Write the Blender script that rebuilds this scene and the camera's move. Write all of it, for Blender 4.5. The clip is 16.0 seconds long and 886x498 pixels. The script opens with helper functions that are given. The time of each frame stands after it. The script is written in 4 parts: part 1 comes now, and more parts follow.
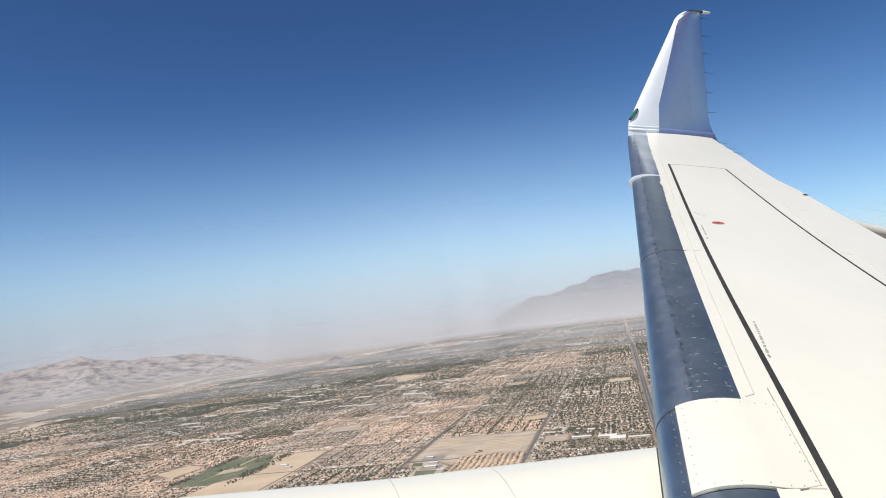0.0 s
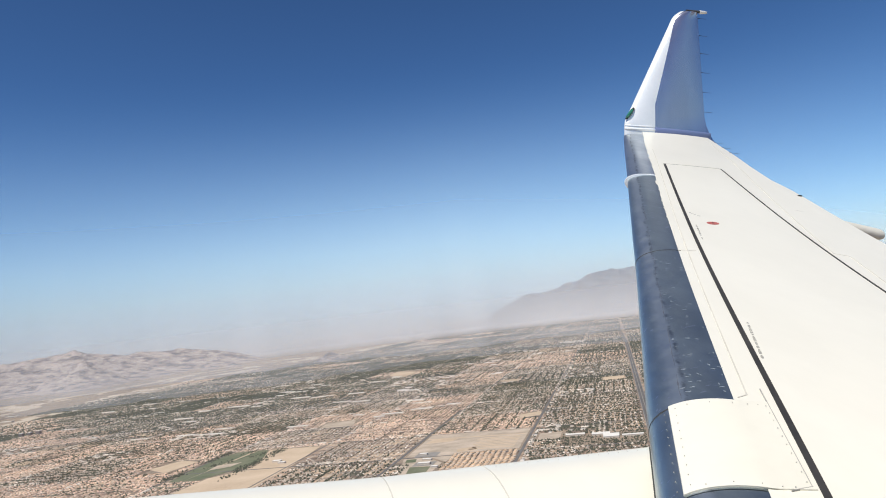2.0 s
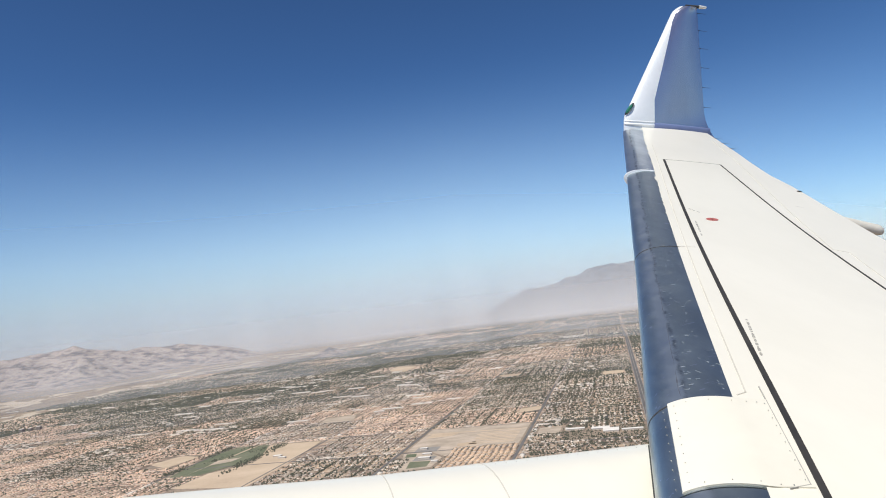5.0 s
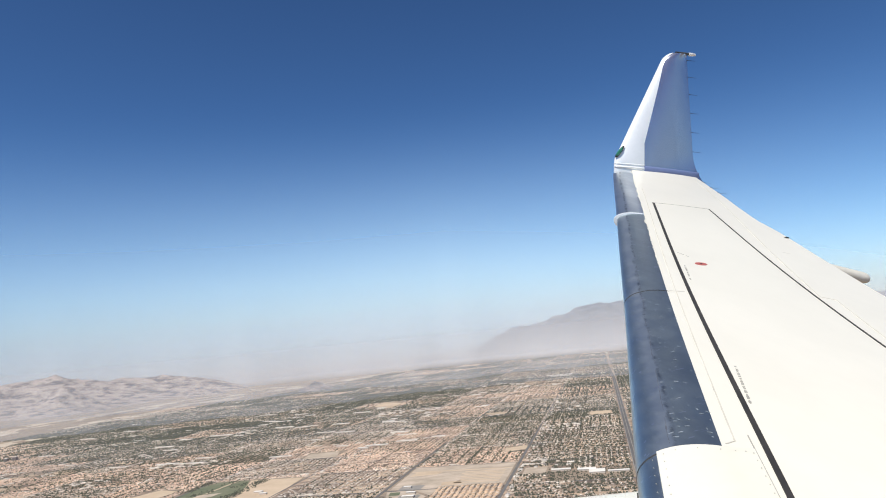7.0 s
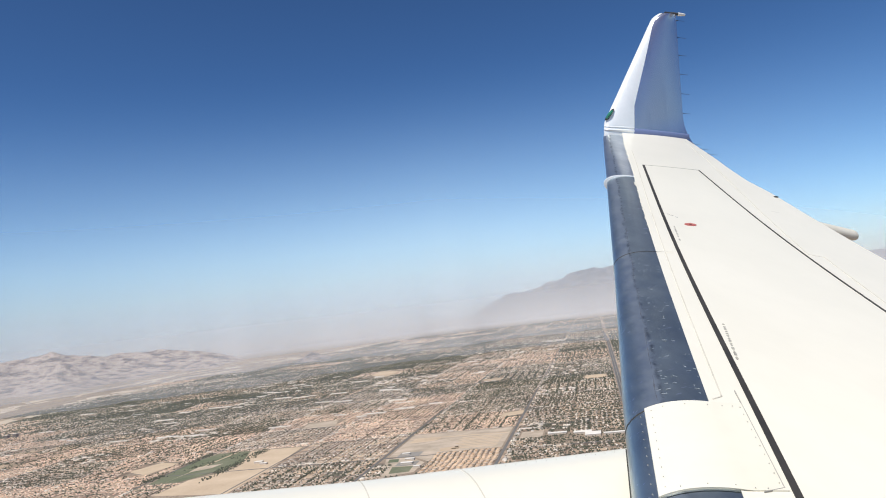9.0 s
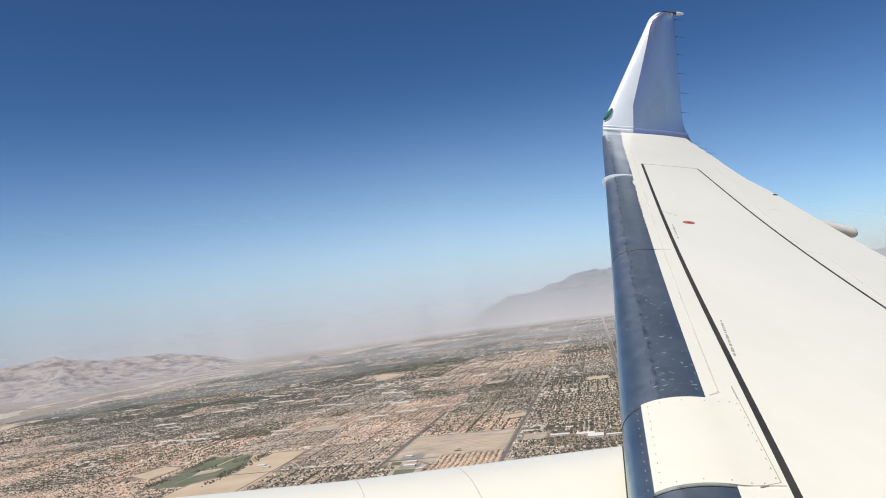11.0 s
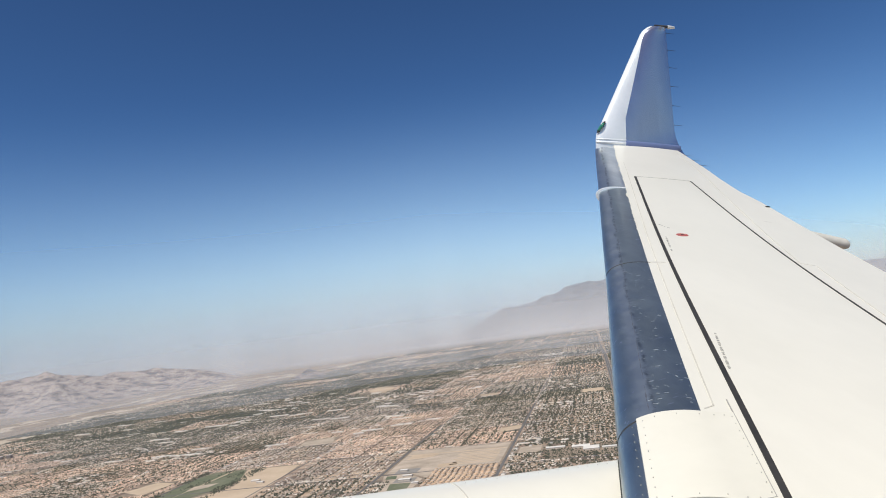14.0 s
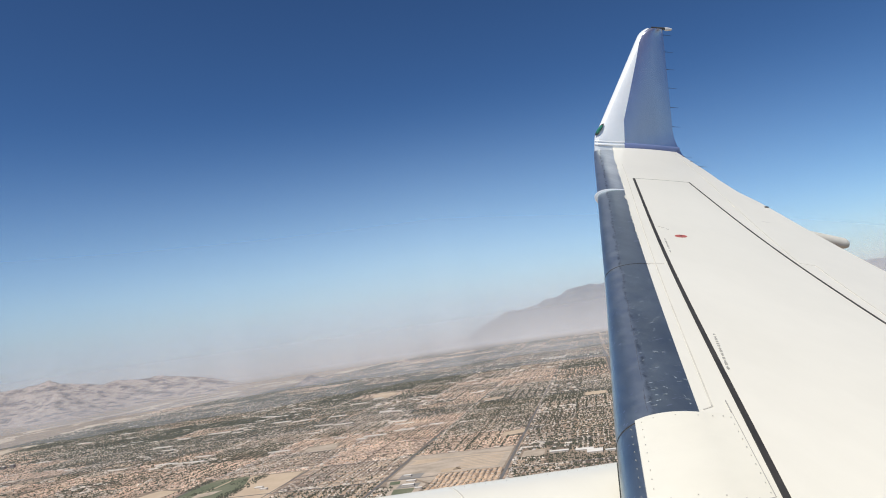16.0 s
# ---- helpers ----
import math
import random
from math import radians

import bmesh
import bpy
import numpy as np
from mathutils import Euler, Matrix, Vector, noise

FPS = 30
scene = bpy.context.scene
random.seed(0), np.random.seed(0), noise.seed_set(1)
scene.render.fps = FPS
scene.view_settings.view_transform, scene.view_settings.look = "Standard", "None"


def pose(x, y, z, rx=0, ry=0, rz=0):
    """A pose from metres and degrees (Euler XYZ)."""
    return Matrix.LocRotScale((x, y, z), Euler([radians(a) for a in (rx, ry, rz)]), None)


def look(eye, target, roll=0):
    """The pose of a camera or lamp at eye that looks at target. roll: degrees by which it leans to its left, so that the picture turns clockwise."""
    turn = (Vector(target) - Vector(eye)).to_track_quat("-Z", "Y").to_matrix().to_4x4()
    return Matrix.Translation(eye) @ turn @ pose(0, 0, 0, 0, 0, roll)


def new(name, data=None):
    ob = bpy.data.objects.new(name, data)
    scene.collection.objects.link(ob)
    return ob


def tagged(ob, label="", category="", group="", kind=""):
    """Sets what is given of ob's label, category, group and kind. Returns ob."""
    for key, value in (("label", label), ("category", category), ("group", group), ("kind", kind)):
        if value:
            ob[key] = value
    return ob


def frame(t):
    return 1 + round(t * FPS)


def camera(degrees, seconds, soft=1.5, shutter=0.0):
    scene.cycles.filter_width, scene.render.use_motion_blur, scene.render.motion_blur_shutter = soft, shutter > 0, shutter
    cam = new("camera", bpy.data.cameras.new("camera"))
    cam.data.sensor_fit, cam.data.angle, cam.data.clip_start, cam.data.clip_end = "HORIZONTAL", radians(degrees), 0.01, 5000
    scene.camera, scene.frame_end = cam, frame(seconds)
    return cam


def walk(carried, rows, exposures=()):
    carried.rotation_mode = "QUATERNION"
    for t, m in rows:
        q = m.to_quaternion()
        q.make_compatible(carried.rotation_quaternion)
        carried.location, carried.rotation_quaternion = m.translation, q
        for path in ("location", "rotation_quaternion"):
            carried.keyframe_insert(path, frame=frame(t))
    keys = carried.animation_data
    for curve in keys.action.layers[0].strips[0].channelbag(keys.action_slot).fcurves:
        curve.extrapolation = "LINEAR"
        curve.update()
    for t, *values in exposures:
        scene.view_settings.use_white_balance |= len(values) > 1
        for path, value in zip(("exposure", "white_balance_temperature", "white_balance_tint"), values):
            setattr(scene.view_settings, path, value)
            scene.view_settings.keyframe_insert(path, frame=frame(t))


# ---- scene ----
# The world stands at about one eighth of its true extent (eye 110 m above the valley); the aircraft is at full size.
ABOVE = 110.0
cam = camera(62.0, 16.0, soft=1.0)
ROWS = [
    (0, -0.0394, 0.0043, 0.0029, 95.061, 7.009, 2.298),
    (0.5, -0.0327, 0.0054, -0.0039, 95.177, 7.010, 1.985),
    (1, -0.0421, 0.0034, 0.0108, 95.355, 6.781, 1.570),
    (1.5, -0.0402, 0.0014, 0.0129, 94.747, 6.719, 1.597),
    (2, -0.0375, 0.0003, 0.0114, 94.773, 6.558, 1.898),
    (2.5, -0.0331, 0.0008, 0.0094, 94.957, 6.002, 1.976),
    (3, -0.0385, -0.0016, 0.0197, 95.560, 6.032, 2.068),
    (3.5, -0.0398, -0.0031, 0.0301, 95.006, 6.372, 2.098),
    (4, -0.0371, -0.0032, 0.0260, 94.274, 6.582, 2.051),
    (6.5, -0.0325, -0.0060, 0.0341, 95.994, 6.166, 1.223),
    (7, -0.0438, -0.0111, 0.0547, 97.050, 5.508, 0.898),
    (7.5, -0.0524, -0.0149, 0.0684, 96.833, 5.302, 0.609),
    (8, -0.0533, -0.0158, 0.0727, 96.048, 5.973, 0.636),
    (8.5, -0.0350, -0.0115, 0.0508, 94.952, 6.514, 0.552),
    (9, -0.0143, -0.0058, 0.0288, 94.571, 6.798, 0.523),
    (9.5, 0.0039, -0.0008, 0.0077, 94.621, 7.017, 0.788),
    (12, 0.0153, 0.0129, 0.0014, 95.225, 7.236, 0.615),
    (12.5, 0.0129, 0.0093, 0.0103, 96.291, 7.082, 0.618),
    (13, 0.0139, 0.0066, 0.0186, 96.851, 6.995, 0.394),
    (13.5, 0.0092, 0.0067, 0.0216, 96.441, 7.004, 0.163),
    (14, 0.0173, 0.0133, 0.0089, 95.695, 7.462, 0.240),
    (14.5, 0.0298, 0.0253, -0.0021, 95.749, 7.853, 0.581),
    (15, 0.0268, 0.0169, 0.0080, 96.194, 7.995, 0.481),
    (15.5, 0.0296, 0.0163, 0.0078, 96.276, 7.912, 0.268),
    (16, 0.0390, 0.0183, 0.0021, 96.061, 8.097, 0.394),
]
walk(cam, [(t, pose(x, y, ABOVE + z, rx, ry, rz)) for t, x, y, z, rx, ry, rz in ROWS],
     ((0, 0.02), (4, 0.02), (6.5, 0.04), (7, 0.1), (8.5, 0.1), (9.5, 0.0), (12, -0.09), (16, -0.12)))

# the aircraft's own axes (aft, outboard, up) in the world: banked to its left
BANK = Matrix(((0.95895, -0.22902, 0.16722, 0), (0.26858, 0.92275, -0.27642, 0), (-0.09099, 0.30999, 0.94637, ABOVE), (0, 0, 0, 1)))

# ---- light ----
SUN = (BANK.to_3x3() @ Vector((-0.42, 0.04, 0.9))).normalized()
world = bpy.data.worlds.new("sky")
scene.world = world
world.use_nodes = True
sky = world.node_tree.nodes.new("ShaderNodeTexSky")
sky.sky_type, sky.sun_disc = "NISHITA", False
sky.sun_elevation, sky.sun_rotation = math.asin(SUN.z), math.atan2(SUN.x, SUN.y)
sky.altitude, sky.air_density, sky.dust_density, sky.ozone_density = 1500, 0.85, 0.5, 5.0
background = world.node_tree.nodes["Background"]
deepen = world.node_tree.nodes.new("ShaderNodeGamma")
deepen.inputs[1].default_value = 1.5
world.node_tree.links.new(sky.outputs[0], deepen.inputs[0])
tint = world.node_tree.nodes.new("ShaderNodeMix")
tint.data_type, tint.blend_type = "RGBA", "MULTIPLY"
tint.inputs[0].default_value = 1.0
tint.inputs[7].default_value = (0.93, 1.0, 0.90, 1)
world.node_tree.links.new(deepen.outputs[0], tint.inputs[6])
world.node_tree.links.new(tint.outputs[2], background.inputs[0])
background.inputs[1].default_value = 0.054
lamp = bpy.data.lights.new("sun", "SUN")
lamp.energy, lamp.angle, lamp.color = 4.5, radians(0.5), (1.0, 0.945, 0.845)
sun = new("sun", lamp)
sun.matrix_world = look(SUN * 300 + Vector((0, 0, 200)), (0, 0, 200))
scene.view_settings.exposure = 0.0


# ---- materials ----
def nodes_of(name):
    m = bpy.data.materials.new(name)
    m.use_nodes = True
    t = m.node_tree
    return m, t, t.nodes["Principled BSDF"]


def add(t, kind, **values):
    n = t.nodes.new(kind)
    for key, value in values.items():
        n.inputs[key.replace("_", " ")].default_value = value
    return n


def ramp(t, source, *stops):
    n = t.nodes.new("ShaderNodeValToRGB")
    e = n.color_ramp.elements
    while len(e) < len(stops):
        e.new(0.5)
    for s, (p, c) in zip(e, stops):
        s.position, s.color = p, (*c, 1) if len(c) == 3 else c
    t.links.new(source, n.inputs[0])
    return n


def mixed(t, factor, a, b):
    n = t.nodes.new("ShaderNodeMix")
    n.data_type = "RGBA"
    for value, socket in ((factor, n.inputs[0]), (a, n.inputs[6]), (b, n.inputs[7])):
        if hasattr(value, "links"):
            t.links.new(value, socket)
        elif isinstance(value, float):
            socket.default_value = value
        else:
            socket.default_value = (*value, 1)
    return n.outputs[2]


def coords(t, scale=(1, 1, 1)):
    c, m = t.nodes.new("ShaderNodeTexCoord"), t.nodes.new("ShaderNodeMapping")
    m.inputs["Scale"].default_value = scale
    t.links.new(c.outputs["Object"], m.inputs[0])
    return m.outputs[0]


def noise_of(t, where, scale, detail=4.0, rough=0.6):
    n = add(t, "ShaderNodeTexNoise", Scale=scale, Detail=detail, Roughness=rough)
    t.links.new(where, n.inputs["Vector"])
    return n.outputs["Fac"]


def bump_of(t, p, height, strength, distance):
    b = add(t, "ShaderNodeBump", Strength=strength, Distance=distance)
    t.links.new(height, b.inputs["Height"])
    t.links.new(b.outputs[0], p.inputs["Normal"])


def surface(name, low, high, scale, stretch=(1, 1, 1), rough=0.6, metal=0.0, bump=0.0, depth=0.01, fine=None, coat=0.0, rough_span=0.15):
    """A surface with two scales of variation between two colours."""
    m, t, p = nodes_of(name)
    w = coords(t, stretch)
    broad, grain = noise_of(t, w, scale), noise_of(t, w, fine or scale * 9, 6.0, 0.7)
    both = add(t, "ShaderNodeMath")
    both.operation = "MULTIPLY_ADD"
    t.links.new(grain, both.inputs[0])
    both.inputs[1].default_value = 0.5
    t.links.new(broad, both.inputs[2])
    c = ramp(t, both.outputs[0], (0.5, low), (0.95, high))
    t.links.new(c.outputs[0], p.inputs["Base Color"])
    r = add(t, "ShaderNodeMapRange")
    t.links.new(grain, r.inputs[0])
    r.inputs[3].default_value, r.inputs[4].default_value = max(0.02, rough - rough_span), rough + rough_span
    t.links.new(r.outputs[0], p.inputs["Roughness"])
    p.inputs["Metallic"].default_value = metal
    p.inputs["Coat Weight"].default_value = coat
    if bump:
        bump_of(t, p, grain, bump, depth)
    return m


white_paint = surface("white_wing_paint", (0.80, 0.775, 0.68), (0.845, 0.82, 0.725), 1.1, (1, 0.35, 1), 0.38, coat=0.25, rough_span=0.06)
panel_paint = surface("white_panel_paint", (0.765, 0.74, 0.64), (0.81, 0.785, 0.685), 1.6, (1, 1, 1), 0.42, coat=0.15, rough_span=0.06)
# white fairing paint greyed to stand in for the shade on it
shaded_fairing_paint = surface("shaded_white_fairing_paint", (0.56, 0.54, 0.48), (0.66, 0.63, 0.57), 1.4, rough=0.5, rough_span=0.06)
blue_paint = surface("blue_winglet_paint", (0.37, 0.375, 0.485), (0.47, 0.475, 0.585), 0.8, (1.6, 1, 0.25), 0.24, metal=0.75, coat=0.2, rough_span=0.012)
deep_blue = surface("deep_blue_fillet_paint", (0.19, 0.24, 0.44), (0.22, 0.27, 0.48), 2.0, rough=0.35, coat=0.2, rough_span=0.05)
seam_tone = surface("seam_sealant", (0.50, 0.48, 0.425), (0.66, 0.635, 0.565), 3.0, rough=0.7)
dark_seam = surface("dark_joint", (0.02, 0.02, 0.022), (0.06, 0.06, 0.06), 5.0, rough=0.7)
black_line = surface("black_line_paint", (0.022, 0.021, 0.020), (0.048, 0.044, 0.040), 4.0, rough=0.6)
grey_print = surface("grey_print", (0.30, 0.29, 0.27), (0.42, 0.41, 0.38), 8.0, rough=0.6)
red_paint = surface("red_placard_paint", (0.34, 0.06, 0.05), (0.50, 0.15, 0.13), 14.0, rough=0.5)
steel = surface("rivet_steel", (0.50, 0.48, 0.43), (0.62, 0.60, 0.55), 20.0, rough=0.45, metal=0.6)
scratch_tone = surface("scratched_metal", (0.21, 0.25, 0.30), (0.40, 0.44, 0.48), 9.0, rough=0.6)
grease = surface("dark_grease_film", (0.30, 0.31, 0.33), (0.46, 0.47, 0.49), 9.0, rough=0.45, metal=0.95)
rubber = surface("wick_rubber", (0.02, 0.02, 0.02), (0.05, 0.05, 0.05), 9.0, rough=0.7)


def bare_metal(name, low, high, rough):
    """Polished sheet with fine scratches along the span and pale chips."""
    m, t, p = nodes_of(name)
    w = coords(t)
    broad = noise_of(t, coords(t, (2.4, 0.55, 2.4)), 1.7, 6.0, 0.68)
    streak = noise_of(t, w, 6.0, 6.0, 0.7)
    chip = noise_of(t, coords(t, (2.2, 10, 10)), 3.2, 3.0, 0.55)
    tone = ramp(t, broad, (0.36, low), (0.64, high)).outputs[0]
    # distance ahead of the slat's rear edge: a pale band (painted sheen and smudges) and a dark oily streak run along
    # the span
    axes, slope, back = t.nodes.new("ShaderNodeSeparateXYZ"), add(t, "ShaderNodeMath"), add(t, "ShaderNodeMath")
    t.links.new(w, axes.inputs[0])
    slope.operation = back.operation = "MULTIPLY_ADD"
    t.links.new(axes.outputs[1], slope.inputs[0])
    slope.inputs[1].default_value = -0.4715
    t.links.new(axes.outputs[0], slope.inputs[2])
    smear = noise_of(t, coords(t, (3.0, 1.0, 3.0)), 2.2, 6.0, 0.7)
    t.links.new(smear, back.inputs[0])
    back.inputs[1].default_value = 0.10
    t.links.new(slope.outputs[0], back.inputs[2])
    place = add(t, "ShaderNodeMapRange")
    t.links.new(back.outputs[0], place.inputs[0])
    place.inputs[1].default_value, place.inputs[2].default_value = 0.455, 0.815
    band = ramp(t, place.outputs[0], (0.05, (0, 0, 0)), (0.17, (0.62, 0.62, 0.62)), (0.28, (0.7, 0.7, 0.7)), (0.40, (0, 0, 0)))
    line = ramp(t, place.outputs[0], (0.28, (0, 0, 0)), (0.33, (0.75, 0.75, 0.75)), (0.39, (0, 0, 0)))
    drops = ramp(t, noise_of(t, coords(t, (9, 5, 9)), 2.0, 5.0, 0.7), (0.42, (0, 0, 0)), (0.60, (1, 1, 1)))
    oily = add(t, "ShaderNodeMath")
    oily.operation = "MULTIPLY"
    t.links.new(line.outputs[0], oily.inputs[0])
    t.links.new(drops.outputs[0], oily.inputs[1])
    tone = mixed(t, band.outputs[0], tone, (0.72, 0.77, 0.79))
    tone = mixed(t, oily.outputs[0], tone, (0.13, 0.155, 0.18))
    marks = ramp(t, chip, (0.655, (0, 0, 0)), (0.685, (1, 1, 1)))
    t.links.new(mixed(t, marks.outputs[0], tone, (0.62, 0.66, 0.72)), p.inputs["Base Color"])
    r = add(t, "ShaderNodeMapRange")
    t.links.new(streak, r.inputs[0])
    r.inputs[1].default_value, r.inputs[2].default_value = 0.3, 0.7
    r.inputs[3].default_value, r.inputs[4].default_value = rough - 0.03, rough + 0.05
    t.links.new(r.outputs[0], p.inputs["Roughness"])
    p.inputs["Metallic"].default_value = 0.98
    bump_of(t, p, streak, 0.012, 0.003)
    return m


slat_metal = bare_metal("polished_leading_edge", (0.41, 0.465, 0.475), (0.51, 0.575, 0.58), 0.38)
tip_metal = bare_metal("polished_tip_edge", (0.54, 0.59, 0.63), (0.72, 0.77, 0.80), 0.33)
bright_metal = surface("silver_edge_paint", (0.86, 0.89, 0.91), (0.95, 0.97, 0.98), 3.0, rough=0.3, metal=0.1, rough_span=0.06)


def clear(name, colour, rough=0.05):
    m, t, p = nodes_of(name)
    p.inputs["Base Color"].default_value = (*colour, 1)
    p.inputs["Roughness"].default_value = rough
    p.inputs["Transmission Weight"].default_value = 0.6
    return m


green_glass = clear("green_lens", (0.10, 0.55, 0.36))
white_glass = surface("clear_lens", (0.80, 0.80, 0.78), (0.90, 0.90, 0.88), 9.0, rough=0.15, coat=0.5, rough_span=0.05)


# ---- building helpers ----
def part(name, shape, material, parent, label=""):
    """Links a bmesh or a mesh as one object under a thing or a part."""
    if isinstance(shape, bmesh.types.BMesh):
        me = bpy.data.meshes.new(name)
        bmesh.ops.recalc_face_normals(shape, faces=shape.faces)
        shape.to_mesh(me)
        shape.free()
    else:
        me = shape
    for one in material if isinstance(material, (list, tuple)) else (material,):
        if not len(me.materials) or isinstance(material, (list, tuple)):
            me.materials.append(one)
    ob = new(name, me)
    ob.parent = parent
    if label:
        tagged(ob, label)
    return ob


def smooth(ob, angle=35):
    me = ob.data
    me.shade_smooth()
    me.set_sharp_from_angle(angle=radians(angle))
    return ob


def skin(bm, rings, close=True, caps=True):
    """Quads between rings of points of equal length."""
    made = [[bm.verts.new(p) for p in ring] for ring in rings]
    for a, b in zip(made, made[1:]):
        n = len(a)
        for i in range(n if close else n - 1):
            bm.faces.new((a[i], a[(i + 1) % n], b[(i + 1) % n], b[i]))
    if caps and close:
        bm.faces.new(made[0][::-1])
        bm.faces.new(made[-1])
    return bm


def span(a, b, n):
    return [a + (b - a) * i / (n - 1) for i in range(n)]


# ---- the aircraft ----
airliner = tagged(new("airliner"), "white airliner in flight with blue winglet and bare metal leading edge", "airplane")
airliner.matrix_world = BANK


def plane_z(y):
    """Height of the wing's chord plane, bent upwards in flight."""
    sag = 0.085 * math.sin(math.pi * (y - 1.4) / 7.6) ** 1.4 if 1.4 < y < 9.0 else 0.0
    return -1.5 + 0.0963 * y - sag


def slat_x(y):
    return 0.765 + 0.4715 * y


def tail_x(y):
    # the flap stands a little further aft than the aileron outboard of it
    return 3.42 + 0.340 * y + float(np.interp(y, [4.5, 5.04, 6.0, 6.9, 7.3, 7.8, 8.6, 9.4, 11.0], [0.12, 0.10, 0.06, 0.012, -0.02, -0.105, -0.12, -0.08, -0.02]))


def tip_lift(y):
    """The last two metres bend up towards the winglet, most at the front."""
    return 0.075 * max(0.0, (y - 9.2) / 1.82) ** 2


def top_z(x, y):
    """Height of the wing's upper skin."""
    t = min(1.0, max(0.0, (x - slat_x(y)) / (tail_x(y) - slat_x(y))))
    return plane_z(y) + 0.022 * math.sin(math.pi * t) * (1 - 0.05 * y) + tip_lift(y) * (1 - t ** 1.6)


def nose(y, turn, out=0.0):
    """A point of the rounded leading edge: turn 0 at its upper rear edge, 90 at the foremost line."""
    a = radians(turn)
    wide = 0.340 - 0.004 * max(0.0, y - 4) + 0.034 * min(1.0, max(0.0, (5.2 - y) / 2.3)) ** 1.5 + out
    deep = 0.20 - 0.0164 * (y - 2.75) + out
    x, yy = slat_x(y) - 0.902 * wide * math.sin(a), y + 0.431 * wide * math.sin(a)
    return Vector((x, yy, plane_z(yy) + tip_lift(yy) + out - deep * (1 - math.cos(a))))


# wing box
bm = bmesh.new()
rings = []
for y in span(-0.28, 11.02, 46):
    upper = [Vector((x, y, top_z(x, y))) for x in span(slat_x(y) - 0.02, tail_x(y), 20)]
    lower = []
    for k, x in enumerate(span(tail_x(y), slat_x(y) - 0.02, 10)):
        t = k / 9
        lower.append(Vector((x, y, plane_z(y) - 0.014 - (0.36 - 0.021 * y) * math.sin(math.pi * 0.62 * t))))
    rings.append(upper + lower)
wing = smooth(part("wing", skin(bm, rings), white_paint, airliner, "white painted wing with black walkway lines"), 30)


def leading_piece(name, y0, y1, n, turn0, turn1, m, material, out=0.0, thick=0.012, label=""):
    """A curved shell of the leading edge from station y0 to y1."""
    b = bmesh.new()
    loops = []
    for y in span(y0, y1, n):
        turns = span(turn0, turn1, m)
        loops.append([nose(y, a, out) for a in turns] + [nose(y, a, out - thick) for a in reversed(turns)])
    return smooth(part(name, skin(b, loops), material, wing, label), 40)


GAP = 0.006
joints = (-0.35, 2.06, 2.714, 5.13, 7.86, 10.72)
leading_piece("slat", joints[0], joints[1] - GAP, 8, 0, 165, 22, slat_metal, label="polished bare metal slat")
leading_piece("fixed_edge", joints[1], joints[2] - GAP, 6, 0, 165, 22, slat_metal, label="polished metal fixed leading edge with rivets")
leading_piece("slat", joints[2], joints[3] - GAP, 10, 0, 165, 22, slat_metal, label="polished bare metal slat with scratches")
leading_piece("slat", joints[3], joints[4] - GAP, 10, 0, 165, 22, slat_metal, label="polished bare metal slat with chipped paint edge")
leading_piece("fixed_edge", joints[4], joints[5], 10, 0, 165, 22, tip_metal, label="polished metal wingtip leading edge")
# raised ring round the edge, and the outer slat joint
shape = bmesh.new()
loops = []
for turn in span(3, 150, 40):
    rise_out = 0.004 + 0.030 * math.sin(radians(min(turn, 90))) ** 1.4
    loops.append([nose(7.868, turn, -0.01), nose(7.866, turn, rise_out), nose(7.856, turn, rise_out + 0.003), nose(7.846, turn, rise_out), nose(7.844, turn, -0.01)])
smooth(part("fence_ring", skin(shape, loops), bright_metal, wing, "pale metal ring round the leading edge"), 40)
leading_piece("slat_joint", joints[3] - 0.009, joints[3] + 0.001, 2, 0, 120, 18, dark_seam, out=0.002, thick=0.006)
leading_piece("slat_joint", joints[2] - 0.009, joints[2] - 0.001, 2, 0, 150, 18, dark_seam, out=0.002, thick=0.006)

# dark strip added as the shadow line where nacelle and slat meet
leading_piece("edge_shadow_strip", 1.1, 2.62, 8, 98, 128, 6, rubber, out=0.006, label="dark strip standing for the shadow line below the leading edge")


def on_wing(x, y, lift=0.0):
    return Vector((x, y, top_z(x, y) + lift))


def wing_strip(name, a, b, width, material, n=24, lift=0.003, taper=1.0, label="", mother=None):
    """A thin raised strip along the wing's skin from a to b."""
    shape = bmesh.new()
    a, b = Vector(a), Vector(b)
    side = Vector((b.y - a.y, a.x - b.x)).normalized()
    loops = []
    for k, t in enumerate(span(0, 1, n)):
        c, w = a.lerp(b, t), width * (1 + (taper - 1) * t) / 2
        l, r = c - side * w, c + side * w
        loops.append([on_wing(l.x, l.y, -0.004), on_wing(l.x, l.y, lift), on_wing(r.x, r.y, lift), on_wing(r.x, r.y, -0.004)])
    return part(name, skin(shape, loops), material, mother or wing, label)


